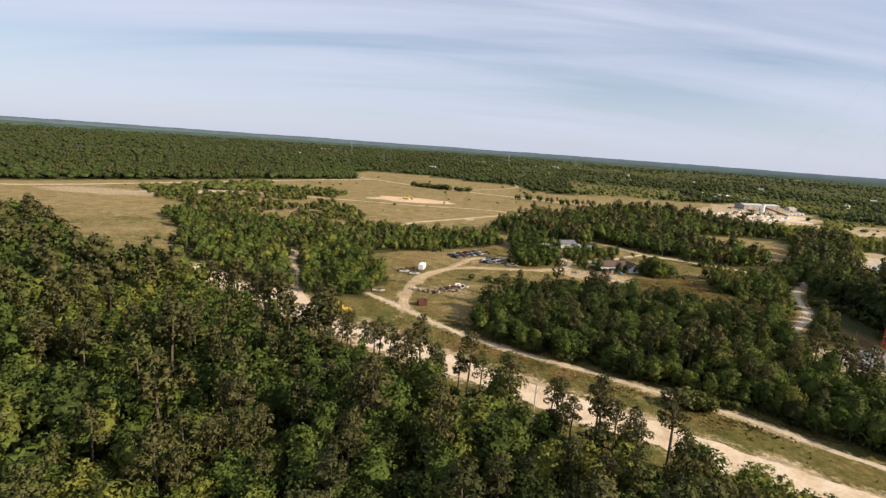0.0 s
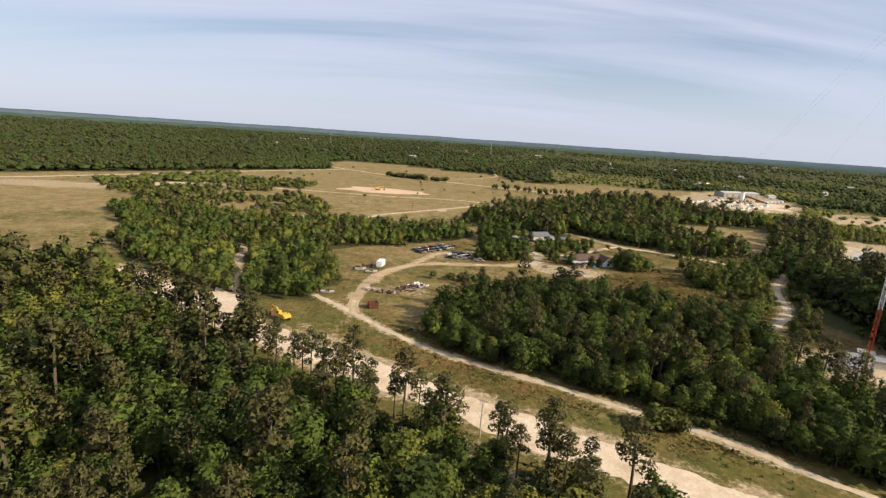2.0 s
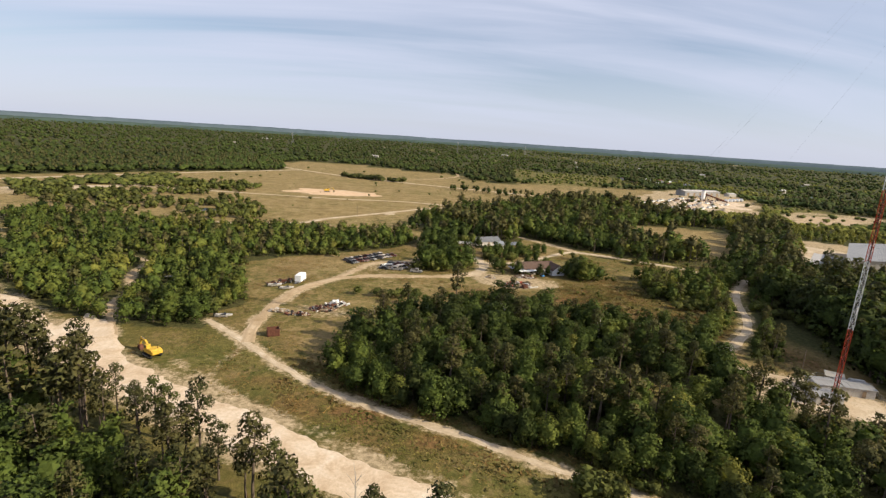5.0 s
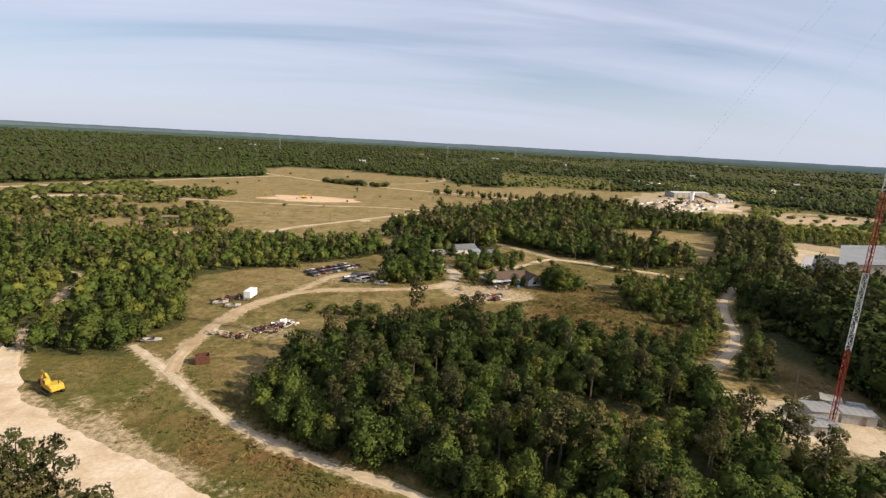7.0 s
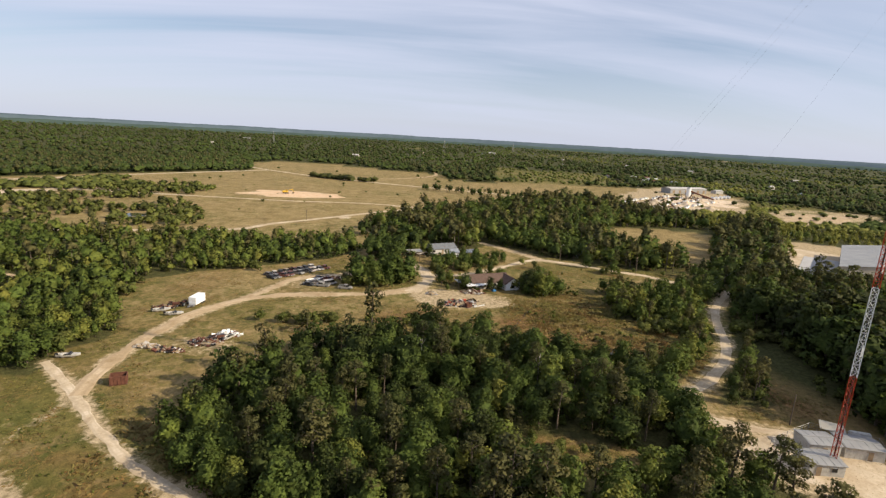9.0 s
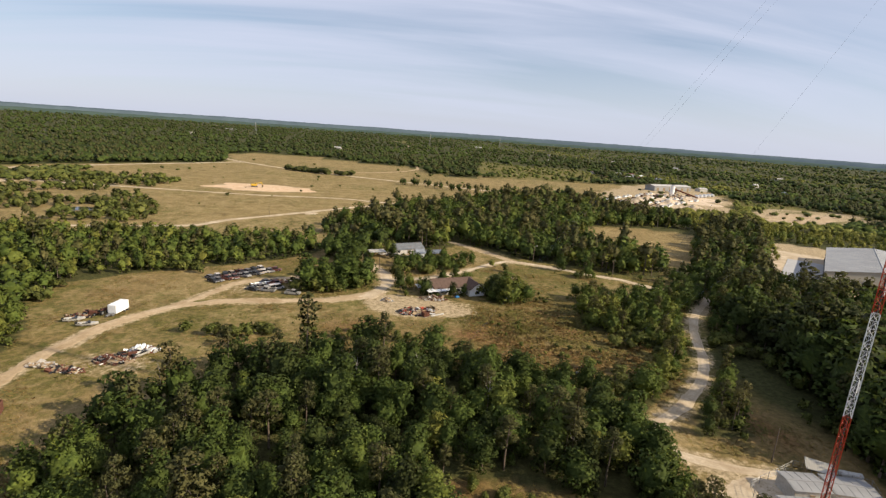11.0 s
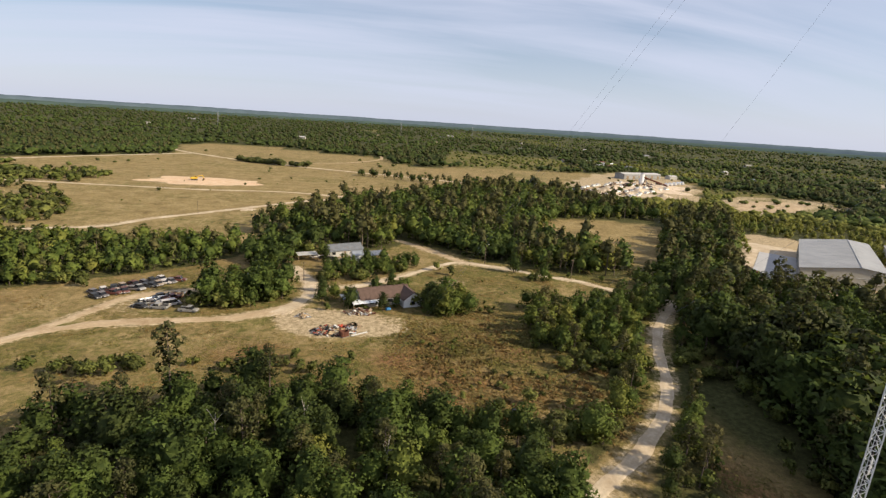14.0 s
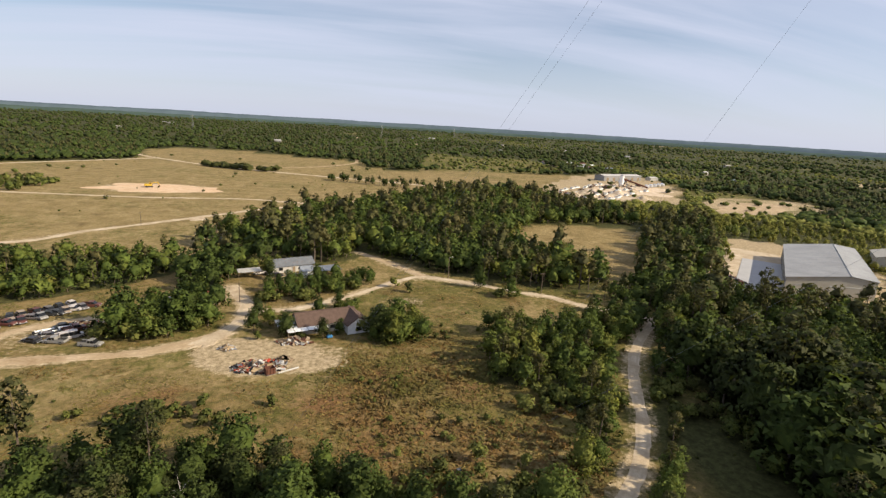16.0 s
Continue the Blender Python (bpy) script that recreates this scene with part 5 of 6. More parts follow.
def build_fence(points, h=1.7, gap=2.6):
    f = thing("chain_fence", points[0][0], points[0][1], 0, 0, "sagging wire fence on steel posts round the mast yard", "fence")
    ox, oy = points[0]
    for (ax, ay), (bx, by) in zip(points, points[1:]):
        n = max(1, int(math.hypot(bx - ax, by - ay) / gap))
        for k in range(n):
            u = k / n
            part("post", rod((ax + (bx - ax) * u - ox, ay + (by - ay) * u - oy, 0), (ax + (bx - ax) * u - ox, ay + (by - ay) * u - oy, h), 0.05), M_STEEL, f)
        for z in (0.5, 1.1, 1.65):
            part("rail", rod((ax - ox, ay - oy, z), (bx - ox, by - oy, z), 0.025, 4), M_STEEL, f)


build_fence([(129, 151), (134, 160.5), (147, 166), (158, 160), (150, 146)])


def build_pole(x, y, h, label, arm=True, lampy=False):
    p = thing("utility_pole", x, y, 0, 20, label, "utility pole")
    part("pole", rod((0, 0, -0.1), (0, 0, h), 0.15, 8, 0.1), M_BARK, p)
    if arm:
        part("crossarm", box(1.8, 0.1, 0.12, (0, 0.12, h - 0.6), 0.01), M_WOOD, p)
        for s in (-0.75, 0, 0.75):
            part("insulator", rod((s, 0.12, h - 0.54), (s, 0.12, h - 0.36), 0.05), M_STEEL, p)
    if lampy:
        part("lamp_arm", rod((0, 0, h - 0.3), (1.2, 0, h), 0.04), M_STEEL, p)
        part("lamp_head", box(0.6, 0.25, 0.15, (1.4, 0, h), 0.03), M_OFFWHITE, p)


build_pole(144, 167.7, 7.5, "plain leaning timber pole by the mast yard", False)
build_pole(138.6, 316.6, 8.5, "timber street-light pole beside the dirt road", False, True)
build_pole(-2.8, 407.7, 7.0, "timber power pole in the dry field")
build_pole(170, 298, 8.0, "timber power pole beside the dirt road")
build_pole(66, 291, 7.0, "timber power pole beside the drive")


def build_warehouse():
    b = thing("warehouse", 270.7, 293.5, 0, 0, "large pale-grey metal warehouse with a shallow ridged roof and beige walls", "warehouse")
    u, v = Vector((34.7, -8.3, 0)), Vector((54.1, 57.0, 0))
    ridge, eave, top = 0.69, 7.9, 9.7
    ux, vx = u.normalized(), v.normalized()

    def pane(pts):
        bm = bmesh.new()
        bm.faces.new([bm.verts.new(p) for p in pts])
        return bm

    def slab(pts, thick, down=Vector((0, 0, -1))):
        bm = bmesh.new()
        f = bm.faces.new([bm.verts.new(p) for p in pts])
        r = bmesh.ops.extrude_face_region(bm, geom=[f])
        for g in r["geom"]:
            if isinstance(g, bmesh.types.BMVert):
                g.co += down * thick
        bmesh.ops.recalc_face_normals(bm, faces=bm.faces[:])
        return bm

    up = Vector((0, 0, 1))
    for name, o, inward in (("front_wall", Vector((0, 0, 0)), vx), ("back_wall", v.copy(), -vx)):
        part(name, slab([o, o + u, o + u + up * eave, o + u * ridge + up * (top - 0.15), o + up * eave], 0.3, inward), M_BEIGE, b)
    for name, o, inward in (("side_wall", Vector((0, 0, 0)), ux), ("side_wall", u.copy(), -ux)):
        part(name, slab([o + vx * 0.31, o + v - vx * 0.31, o + v - vx * 0.31 + up * eave, o + vx * 0.31 + up * eave], 0.3, inward), M_BEIGE, b)
    ev, eu = vx * 0.6, ux * 0.6
    r0 = u * ridge + up * top
    part("roof", slab([-eu - ev + up * (eave - 0.02), r0 - ev, r0 + v + ev, -eu + v + ev + up * (eave - 0.02)], 0.12), M_ZINC_PALE, b, "pale grey sheet-metal slope")
    part("roof", slab([r0 - ev + up * 0.004, u + eu - ev + up * (eave - 0.02), u + eu + v + ev + up * (eave - 0.02), r0 + v + ev + up * 0.004], 0.12), M_ZINC_PALE, b, "pale grey sheet-metal slope")
    ribs = []
    for k in range(40):
        s = k / 39
        ribs.append(rod(v * s + up * (eave + 0.02), v * s + r0 + up * 0.03, 0.05, 4))
        ribs.append(rod(v * s + r0 + up * 0.03, v * s + u + up * (eave + 0.02), 0.05, 4))
    part("roof_seams", joined(*ribs), M_ZINC, b)
    part("ridge_cap", joined(rod(r0 - ev + up * 0.06, r0 + v + ev + up * 0.06, 0.2, 6)), M_ZINC_PALE, b)
    for lo, hi in ((0.1, 0.36), (0.48, 0.84)):
        a, c = u * lo - vx * 0.06, u * hi - vx * 0.06
        d = part("sliding_door", slab([a, c, c + up * 4.8, a + up * 4.8], 0.1, -vx), M_BEIGE, b, "wide beige sliding door")
        part("door_rail", rod(a + up * 4.95 - vx * 0.1, c + up * 4.95 - vx * 0.1, 0.1, 4), M_STEEL, d)
        part("door_jamb", rod(a - vx * 0.14, a + up * 4.8 - vx * 0.14, 0.09, 4), M_STEEL, d)
    for k in range(9):
        o = v * (k / 8)
        part("wall_column", rod(o - ux * 0.12, o - ux * 0.12 + up * eave, 0.12, 4), M_STEEL, b)


build_warehouse()
gable("outbuilding", 372, 334, 46, 22, 12, 6.5, 8.2, M_BEIGE, M_BEIGE, "beige metal outbuilding beside the warehouse", "outbuilding")


def build_shadow_slab():
    # added grey sheet where only the warehouse's shadow lies on the lot
    bm = box(62, 20, 0.2, (0, 0, 0.1), 0.03)
    o = part("pavement_slab", bm, M_SHADOW_SLAB, None, "grey sheet laid in place of the warehouse shadow")
    o.matrix_basis = pose(287, 321, 0.06, 0, 0, 46.5)
    tagged(o, "grey sheet laid in place of the warehouse shadow", "pavement", kind="structure")


build_shadow_slab()


# ---- vehicles and machines ----
def wheel(parent, x, y, r, w):
    t = part("wheel", rod((x, y - w / 2, r), (x, y + w / 2, r), r, 14), M_BLACK, parent, "black rubber tyre")
    part("rim", rod((x, y - w / 2 - 0.02, r), (x, y + w / 2 + 0.02, r), r * 0.55, 10), M_STEEL, t)


def make_car(style, paint, label, group="wrecked cars"):
    """A saloon, pickup or van along x, resting on its wheels."""
    c = thing({"saloon": "car", "pickup": "pickup_truck", "van": "van"}[style], 0, 0, 0, 0, label, {"saloon": "car", "pickup": "pickup", "van": "van"}[style], group)
    L, W = (4.7, 1.8) if style == "saloon" else (5.4, 1.95)
    h = 0.85 if style == "saloon" else 1.0
    part("body", prism([(-L / 2, 0.35), (-L / 2, h - 0.1), (-L / 2 + 0.25, h), (L / 2 - 0.4, h - 0.05), (L / 2, h - 0.25), (L / 2, 0.35), (L / 2 - 0.5, 0.25), (-L / 2 + 0.5, 0.25)], W, bevel=0.06), paint, c)
    if style == "saloon":
        prof = [(-1.75, h - 0.02), (-1.05, 1.4), (0.45, 1.42), (1.2, h - 0.02)]
    elif style == "pickup":
        prof = [(-0.35, h - 0.02), (-0.3, 1.72), (0.95, 1.72), (1.55, h - 0.02)]
    else:
        prof = [(-2.6, h - 0.02), (-2.55, 1.95), (1.2, 2.0), (2.0, h - 0.02)]
    cabin = part("cabin", prism(prof, W - 0.2, bevel=0.05), M_GLASS, c, "dark glazed cabin")
    zt = max(z for _, z in prof)
    xs = [x for x, z in prof if z > zt - 0.1]
    part("roof", box(max(xs) - min(xs) + 0.1, W - 0.22, 0.08, ((max(xs) + min(xs)) / 2, 0, zt), 0.03), paint, cabin)
    for x in ((prof[0][0] + xs[0]) / 2, sum(xs) / 2):
        part("pillar", box(0.12, W - 0.18, zt - h, (x, 0, (zt + h) / 2), 0.02), paint, cabin)
    if style == "pickup":
        for s in (-1, 1):
            part("bed_side", box(2.1, 0.08, 0.38, (-1.55, s * (W / 2 - 0.08), h + 0.14), 0.02), paint, c)
        part("bed_floor", box(2.0, W - 0.3, 0.06, (-1.5, 0, h + 0.02), 0.01), M_DARK, c)
    for x in (-L / 2 + 0.95, L / 2 - 0.95):
        for s in (-1, 1):
            wheel(c, x, s * (W / 2 - 0.1), 0.34 if style == "saloon" else 0.38, 0.22)
    part("front_bumper", box(0.14, W - 0.1, 0.2, (L / 2 + 0.02, 0, 0.5), 0.03), M_STEEL, c)
    part("rear_bumper", box(0.14, W - 0.1, 0.2, (-L / 2 - 0.02, 0, 0.5), 0.03), M_STEEL, c)
    for s in (-1, 1):
        part("headlight", box(0.08, 0.35, 0.16, (L / 2 - 0.03, s * (W / 2 - 0.35), 0.68), 0.02), M_OFFWHITE, c)
    return c


CAR_KINDS = [make_car("saloon", CAR_PAINTS[0], "dusty white saloon car among wrecks"), make_car("saloon", CAR_PAINTS[3], "faded grey saloon car with rusted panels"), make_car("saloon", CAR_PAINTS[2], "dark saloon car parked in dry grass"),
             make_car("pickup", CAR_PAINTS[1], "silver pickup truck parked in dry grass"), make_car("pickup", CAR_PAINTS[4], "rusty maroon pickup truck among wrecks"), make_car("van", CAR_PAINTS[0], "white panel van among wrecks"), make_car("saloon", CAR_PAINTS[5], "tan saloon car among wrecks")]
USED = set()


def park(kind, x, y, turn_by):
    m = pose(x, y, 0, 0, 0, turn_by)
    if kind in USED:
        copy_thing(CAR_KINDS[kind], m)
    else:
        CAR_KINDS[kind].matrix_basis = m
        USED.add(kind)


row = random.Random(4)
for k in range(13):
    s = k / 12
    park((2, 1, 4, 6, 4, 1, 3, 2, 2, 6, 0, 1, 4)[k], 7 + 17.5 * s + row.uniform(-0.3, 0.3), 272 + 16.5 * s + row.uniform(-0.4, 0.4), -28 + row.uniform(-40, 40))
for k in range(8):
    s = k / 7
    park((1, 0, 2, 6, 4, 1, 2, 0)[k], 4.5 + 15 * s + row.uniform(-0.4, 0.4), 275.5 + 14 * s + row.uniform(-0.4, 0.4), -25 + row.uniform(-45, 45))
for kind, x, y, a in ((2, 22.2, 263.6, 160), (3, 27.8, 262.9, 170), (5, 30.2, 265.6, 35), (1, 24.6, 266.6, 15), (4, 28.6, 270.6, 40), (3, 36.6, 260.6, -8), (2, 25.2, 272.5, 30), (0, 67.5, 322, 40), (1, 71, 320, -20), (2, 74, 319, 10), (5, 82, 334.5, 30), (3, 258, 300, 46), (2, 262, 303, 46), (0, 345, 300, 20)):
    park(kind, x, y, a)


def make_boat(length, hull_mat, label):
    """An old boat laid up on the ground: hull with a pointed bow, deck, cockpit and screen."""
    b = thing("boat", 0, 0, 0, 0, label, "boat", "laid-up boats")
    bm = bmesh.new()
    ring = []
    for s, w, k in ((-0.5, 0.85, 0.05), (-0.2, 1.0, 0.0), (0.15, 0.92, 0.02), (0.35, 0.6, 0.15), (0.5, 0.04, 0.45)):
        x = s * length
        ring.append([bm.verts.new((x, y * w * length * 0.17, z)) for y, z in ((-1, 0.95 + k * 0.4), (-0.75, 0.35 + k), (0, 0.12 + k), (0.75, 0.35 + k), (1, 0.95 + k * 0.4))])
    for a, c in zip(ring, ring[1:]):
        for i in range(4):
            bm.faces.new((a[i], a[i + 1], c[i + 1], c[i]))
    bm.faces.new(ring[0])
    for a, c in zip(ring[2:], ring[3:]):
        bm.faces.new((a[0], c[0], c[4], a[4]))
    bmesh.ops.recalc_face_normals(bm, faces=bm.faces[:])
    part("hull", bm, hull_mat, b)
    part("cockpit_floor", box(length * 0.62, length * 0.27, 0.08, (-length * 0.17, 0, 0.55), 0), M_DARK, b)
    part("bench", box(0.5, length * 0.24, 0.35, (-length * 0.3, 0, 0.75)), M_OFFWHITE, b)
    part("windscreen", prism([(length * 0.1, 1.0), (length * 0.13, 1.0), (length * 0.06, 1.4), (length * 0.03, 1.4)], length * 0.26), M_GLASS, b)
    part("engine_cover", box(0.6, 0.6, 0.7, (-length * 0.52, 0, 0.9), 0.08), M_BLACK, b)
    for s in (-0.25, 0.2):
        part("support_block", box(0.4, length * 0.2, 0.2, (s * length, 0, 0.08)), M_WOOD, b)
    return b


boat_a, boat_b = make_boat(5.2, M_OFFWHITE, "weathered white motorboat laid up on blocks"), make_boat(7.8, M_WHITE, "long bright white motorboat laid up on blocks")
boat_a.matrix_basis = pose(-17.7, 231.8, 0, 0, 0, 20)
boat_b.matrix_basis = pose(26, 268.3, 0, 0, 0, 35)
for b, x, y, a in ((boat_a, -12.6, 228.7, 12), (boat_a, -25, 197.6, 8), (boat_a, 9.4, 211.2, 60), (boat_b, 24.2, 269.4, 32), (boat_a, 79.5, 318, 60)):
    copy_thing(b, pose(x, y, 0, 0, 0, a))


def build_box_trailer(x, y, turn_by):
    t = thing("box_trailer", x, y, 0, turn_by, "plain white box trailer with a steel drawbar standing in the field", "trailer")
    body = part("cargo_box", box(5.6, 2.5, 2.5, (0, 0, 1.95), 0.04), M_WHITE, t)
    for k in range(7):
        for s in (-1, 1):
            part("wall_post", box(0.06, 0.03, 2.4, (-2.6 + 0.86 * k, s * 1.265, 1.95), 0), M_WHITE, body)
    part("chassis", box(5.4, 1.6, 0.25, (0, 0, 0.58), 0.02), M_STEEL, t)
    part("drawbar", joined(box(2.4, 0.5, 0.35, (-3.6, 0.3, 0.6), 0.03), box(1.2, 1.6, 0.5, (-3.2, 0, 0.65), 0.05)), M_STEEL, t, "grey steel drawbar")
    part("rear_door", box(0.06, 2.2, 2.2, (2.83, 0, 1.95), 0.01), M_OFFWHITE, t)
    for x0 in (1.2, 2.4):
        for s in (-1, 1):
            wheel(t, x0, s * 1.0, 0.46, 0.28)
    part("landing_leg", box(0.15, 1.2, 0.6, (-2.8, 0, 0.3)), M_STEEL, t)


build_box_trailer(-9.6, 239.2, 80)


def build_skip(x, y, turn_by, L=3.4, W=2.4, H=2.1):
    t = thing("steel_skip", x, y, 0, turn_by, "rust-red steel container standing in dry grass", "container")
    w = 0.1
    for s in (-1, 1):
        side = part("side_panel", box(L, w, H, (0, s * (W / 2 - w / 2), H / 2 + 0.1), 0.02), M_RUST, t)
        for k in range(int((L - 0.5) / 0.7) + 1):
            part("rib", box(0.12, 0.1, H - 0.1, (-L / 2 + 0.3 + 0.7 * k, s * (W / 2 + 0.05), H / 2 + 0.1), 0.01), M_RUST, side)
        part("end_panel", box(w, W - 2 * w, H, (s * (L / 2 - w / 2), 0, H / 2 + 0.1), 0.02), M_RUST, t)
    part("floor_panel", box(L - 0.2, W - 0.2, 0.1, (0, 0, 0.15), 0), M_RUST, t)
    part("skid", box(L, 0.3, 0.12, (0, 0.7, 0.06), 0), M_STEEL, t)
    part("skid", box(L, 0.3, 0.12, (0, -0.7, 0.06), 0), M_STEEL, t)


build_skip(-6.6, 184.4, 20)


def build_flat_trailer(x, y, turn_by):
    t = thing("flatbed_trailer", x, y, 0.2, turn_by, "grey flatbed trailer with a pale load beside the warehouse", "trailer")
    part("deck", box(9.0, 2.4, 0.3, (0, 0, 1.1), 0.03), M_STEEL, t)
    part("load", box(6.5, 2.1, 0.9, (-0.6, 0, 1.72), 0.08), M_ZINC_PALE, t, "pale sheeted load")
    part("headboard", box(0.12, 2.4, 1.2, (4.4, 0, 1.8), 0.02), M_STEEL, t)
    part("landing_leg", box(0.15, 1.6, 0.95, (3.0, 0, 0.48), 0.02), M_STEEL, t)
    for x0 in (-3.4, -2.2):
        for s in (-1, 1):
            wheel(t, x0, s * 1.0, 0.5, 0.3)


build_flat_trailer(270.5, 302.5, 46)


def build_excavator(x, y, turn_by, label, scale=1.0):
    e = thing("excavator", x, y, 0, turn_by, label, "excavator", "excavators")
    e.scale = (scale,) * 3
    for s in (-1, 1):
        tr = part("crawler_track", prism([(-2.1, 0.35), (-1.8, 0.05), (1.8, 0.05), (2.1, 0.35), (2.0, 0.75), (1.7, 0.92), (-1.7, 0.92), (-2.0, 0.75)], 0.6, bevel=0.04), M_BLACK, e, "black steel crawler track")
        tr.location = (0, s * 1.25, 0)
        for k in range(5):
            part("roller", rod((-1.5 + 0.75 * k, -0.36, 0.45), (-1.5 + 0.75 * k, 0.36, 0.45), 0.24, 10), M_STEEL, tr)
    part("undercarriage", box(2.4, 2.0, 0.5, (0, 0, 0.8), 0.05), M_STEEL, e)
    part("upper_body", prism([(-2.6, 1.1), (-2.6, 2.0), (-2.2, 2.35), (-0.2, 2.35), (0.1, 2.0), (1.4, 1.9), (1.4, 1.1)], 2.7, bevel=0.07), M_YELLOW, e)
    part("counterweight", box(0.7, 2.6, 1.0, (-2.5, 0, 1.65), 0.15), M_YELLOW, e)
    cab = part("cab", prism([(0.0, 1.9), (0.0, 3.15), (1.1, 3.2), (1.45, 2.5), (1.45, 1.9)], 1.1, bevel=0.05), M_YELLOW, e)
    cab.location = (0, 0.75, 0)
    part("cab_window", prism([(0.12, 2.35), (0.12, 3.0), (1.02, 3.04), (1.3, 2.5), (1.3, 2.35)], 1.16), M_GLASS, cab)
    part("exhaust", rod((-1.6, -0.7, 2.3), (-1.6, -0.7, 3.0), 0.08), M_BLACK, e)
    part("boom", prism([(1.0, 1.7), (1.2, 2.1), (2.9, 3.5), (4.9, 3.5), (5.0, 3.2), (3.1, 3.05), (1.5, 1.6)], 0.5, bevel=0.04), M_YELLOW, e)
    part("boom_cylinder", rod((1.6, -0.3, 1.5), (2.9, -0.3, 3.0), 0.1), M_STEEL, e)
    part("stick", prism([(4.5, 3.7), (5.1, 3.75), (6.0, 1.4), (5.7, 1.3)], 0.4, bevel=0.03), M_YELLOW, e)
    part("stick_cylinder", rod((3.1, 0, 3.65), (4.7, 0, 3.8), 0.09), M_STEEL, e)
    part("bucket", prism([(5.4, 1.45), (6.1, 1.45), (6.3, 0.7), (5.7, 0.08), (5.0, 0.15), (5.3, 0.7)], 1.1, bevel=0.04), M_RUST, e, "worn rusty digging bucket")


build_excavator(-33.0, 168.6, 142, "yellow crawler excavator parked beside the gravel road")
build_excavator(-44, 543, 20, "yellow crawler excavator on the orange clay pad", 1.15)


def build_tractor(x, y, turn_by, mat, label):
    t = thing("farm_tractor", x, y, 0, turn_by, label, "tractor")
    part("bonnet", prism([(0.0, 0.8), (0.0, 1.5), (1.9, 1.35), (2.0, 0.8)], 0.7, bevel=0.05), mat, t)
    part("seat", box(0.5, 0.5, 0.4, (-0.7, 0, 1.3), 0.05), M_BLACK, t)
    part("chassis", box(3.0, 0.5, 0.4, (0.3, 0, 0.75), 0.04), M_RUST, t)
    for s in (-1, 1):
        part("mudguard", box(1.1, 0.4, 0.1, (-0.8, s * 0.8, 1.55), 0.03), mat, t)
        wheel(t, -0.8, s * 0.85, 0.72, 0.4)
        wheel(t, 1.5, s * 0.7, 0.4, 0.25)
    part("steering_wheel", rod((-0.15, 0, 1.65), (-0.1, 0, 1.7), 0.22, 12), M_BLACK, t)
    part("exhaust", rod((0.9, 0.2, 1.4), (0.9, 0.2, 2.2), 0.05), M_BLACK, t)


build_tractor(6.6, 209.4, 30, M_RUST, "old rusted tractor among scrap")
build_tractor(-16.2, 236.3, 10, M_RUST, "old rust-brown tractor parked by the boats")
build_tractor(-13.6, 237.6, 80, M_RUST, "rusted dark tractor parked by the boats")


def build_heap(name, x, y, rx, ry, h, count, mats, label, seed, size=(0.4, 1.6)):
    """A heap of tipped boards, sheets and lumps, each with its own edges."""
    g = random.Random(seed)
    t = thing(name, x, y, 0, 0, label, "scrap heap")
    for i, mat in enumerate(mats):
        bits = []
        for _ in range(count // len(mats)):
            a, r = g.uniform(0, 6.28), g.random() ** 0.6
            px, py = rx * r * math.cos(a), ry * r * math.sin(a)
            top = h * (1 - r * r)
            s = g.uniform(*size)
            b = bmesh.new()
            m = pose(px, py, g.uniform(0.1, max(0.15, top)), g.uniform(-35, 35), g.uniform(-35, 35), g.uniform(0, 180)) @ Matrix.Diagonal((s, s * g.uniform(0.15, 0.6), s * g.uniform(0.06, 0.3), 1))
            bmesh.ops.create_cube(b, size=1, matrix=m)
            bits.append(b)
        tagged(part("scrap", joined(*bits), mat, t), kind="stuff")
    core = bmesh.new()
    bmesh.ops.create_icosphere(core, subdivisions=3, radius=1)
    for v in core.verts:
        k = 0.8 + 0.4 * noise.noise(v.co * 2.3 + Vector((x, y, 0)))
        v.co = Vector((v.co.x * rx * k, v.co.y * ry * k, max(-0.05, v.co.z * h * 0.7 * k)))
    part("spoil", core, M_DIRT, t)


build_heap("scrap_heap", 78.6, 246, 6.5, 3.4, 1.7, 240, (M_OFFWHITE, M_RUST, M_BLACK, M_WOOD, M_REDPAINT, M_STEEL), "heap of mixed scrap boards and rusty metal in the yard", 1)
build_heap("scrap_heap", 69.2, 256.8, 2.2, 1.8, 1.4, 70, (M_OFFWHITE, M_WOOD, M_STEEL), "small heap of pale rubble in the yard", 2, (0.3, 1.0))
build_heap("timber_heap", 85.8, 259.6, 4.6, 1.6, 1.1, 120, (M_WOOD, M_OFFWHITE, M_WOOD, M_RUST), "heap of broken timber beside the house", 3, (0.6, 2.4))
build_heap("scrap_heap", 4.2, 208.2, 4.6, 2.8, 1.3, 200, (M_RUST, M_BLACK, M_RUST, M_OFFWHITE, M_WOOD), "low heap of rusty scrap in dry grass", 4)
build_heap("scrap_heap", -4.4, 202.4, 3.2, 1.2, 0.6, 60, (M_RUST, M_BLACK, M_WOOD), "low spread of rusty frames in dry grass", 5, (0.8, 2.4))
build_heap("scrap_heap", -18.3, 235.2, 3.4, 1.5, 1.0, 90, (M_RUST, M_BLACK, M_RUST, M_WOOD), "low heap of dark rusty scrap beside the boats", 31)
build_heap("scrap_heap", 8.2, 213.6, 3.6, 1.6, 1.1, 100, (M_WHITE, M_OFFWHITE, M_RUST), "heap of pale broken panels in dry grass", 32, (0.6, 2.2))
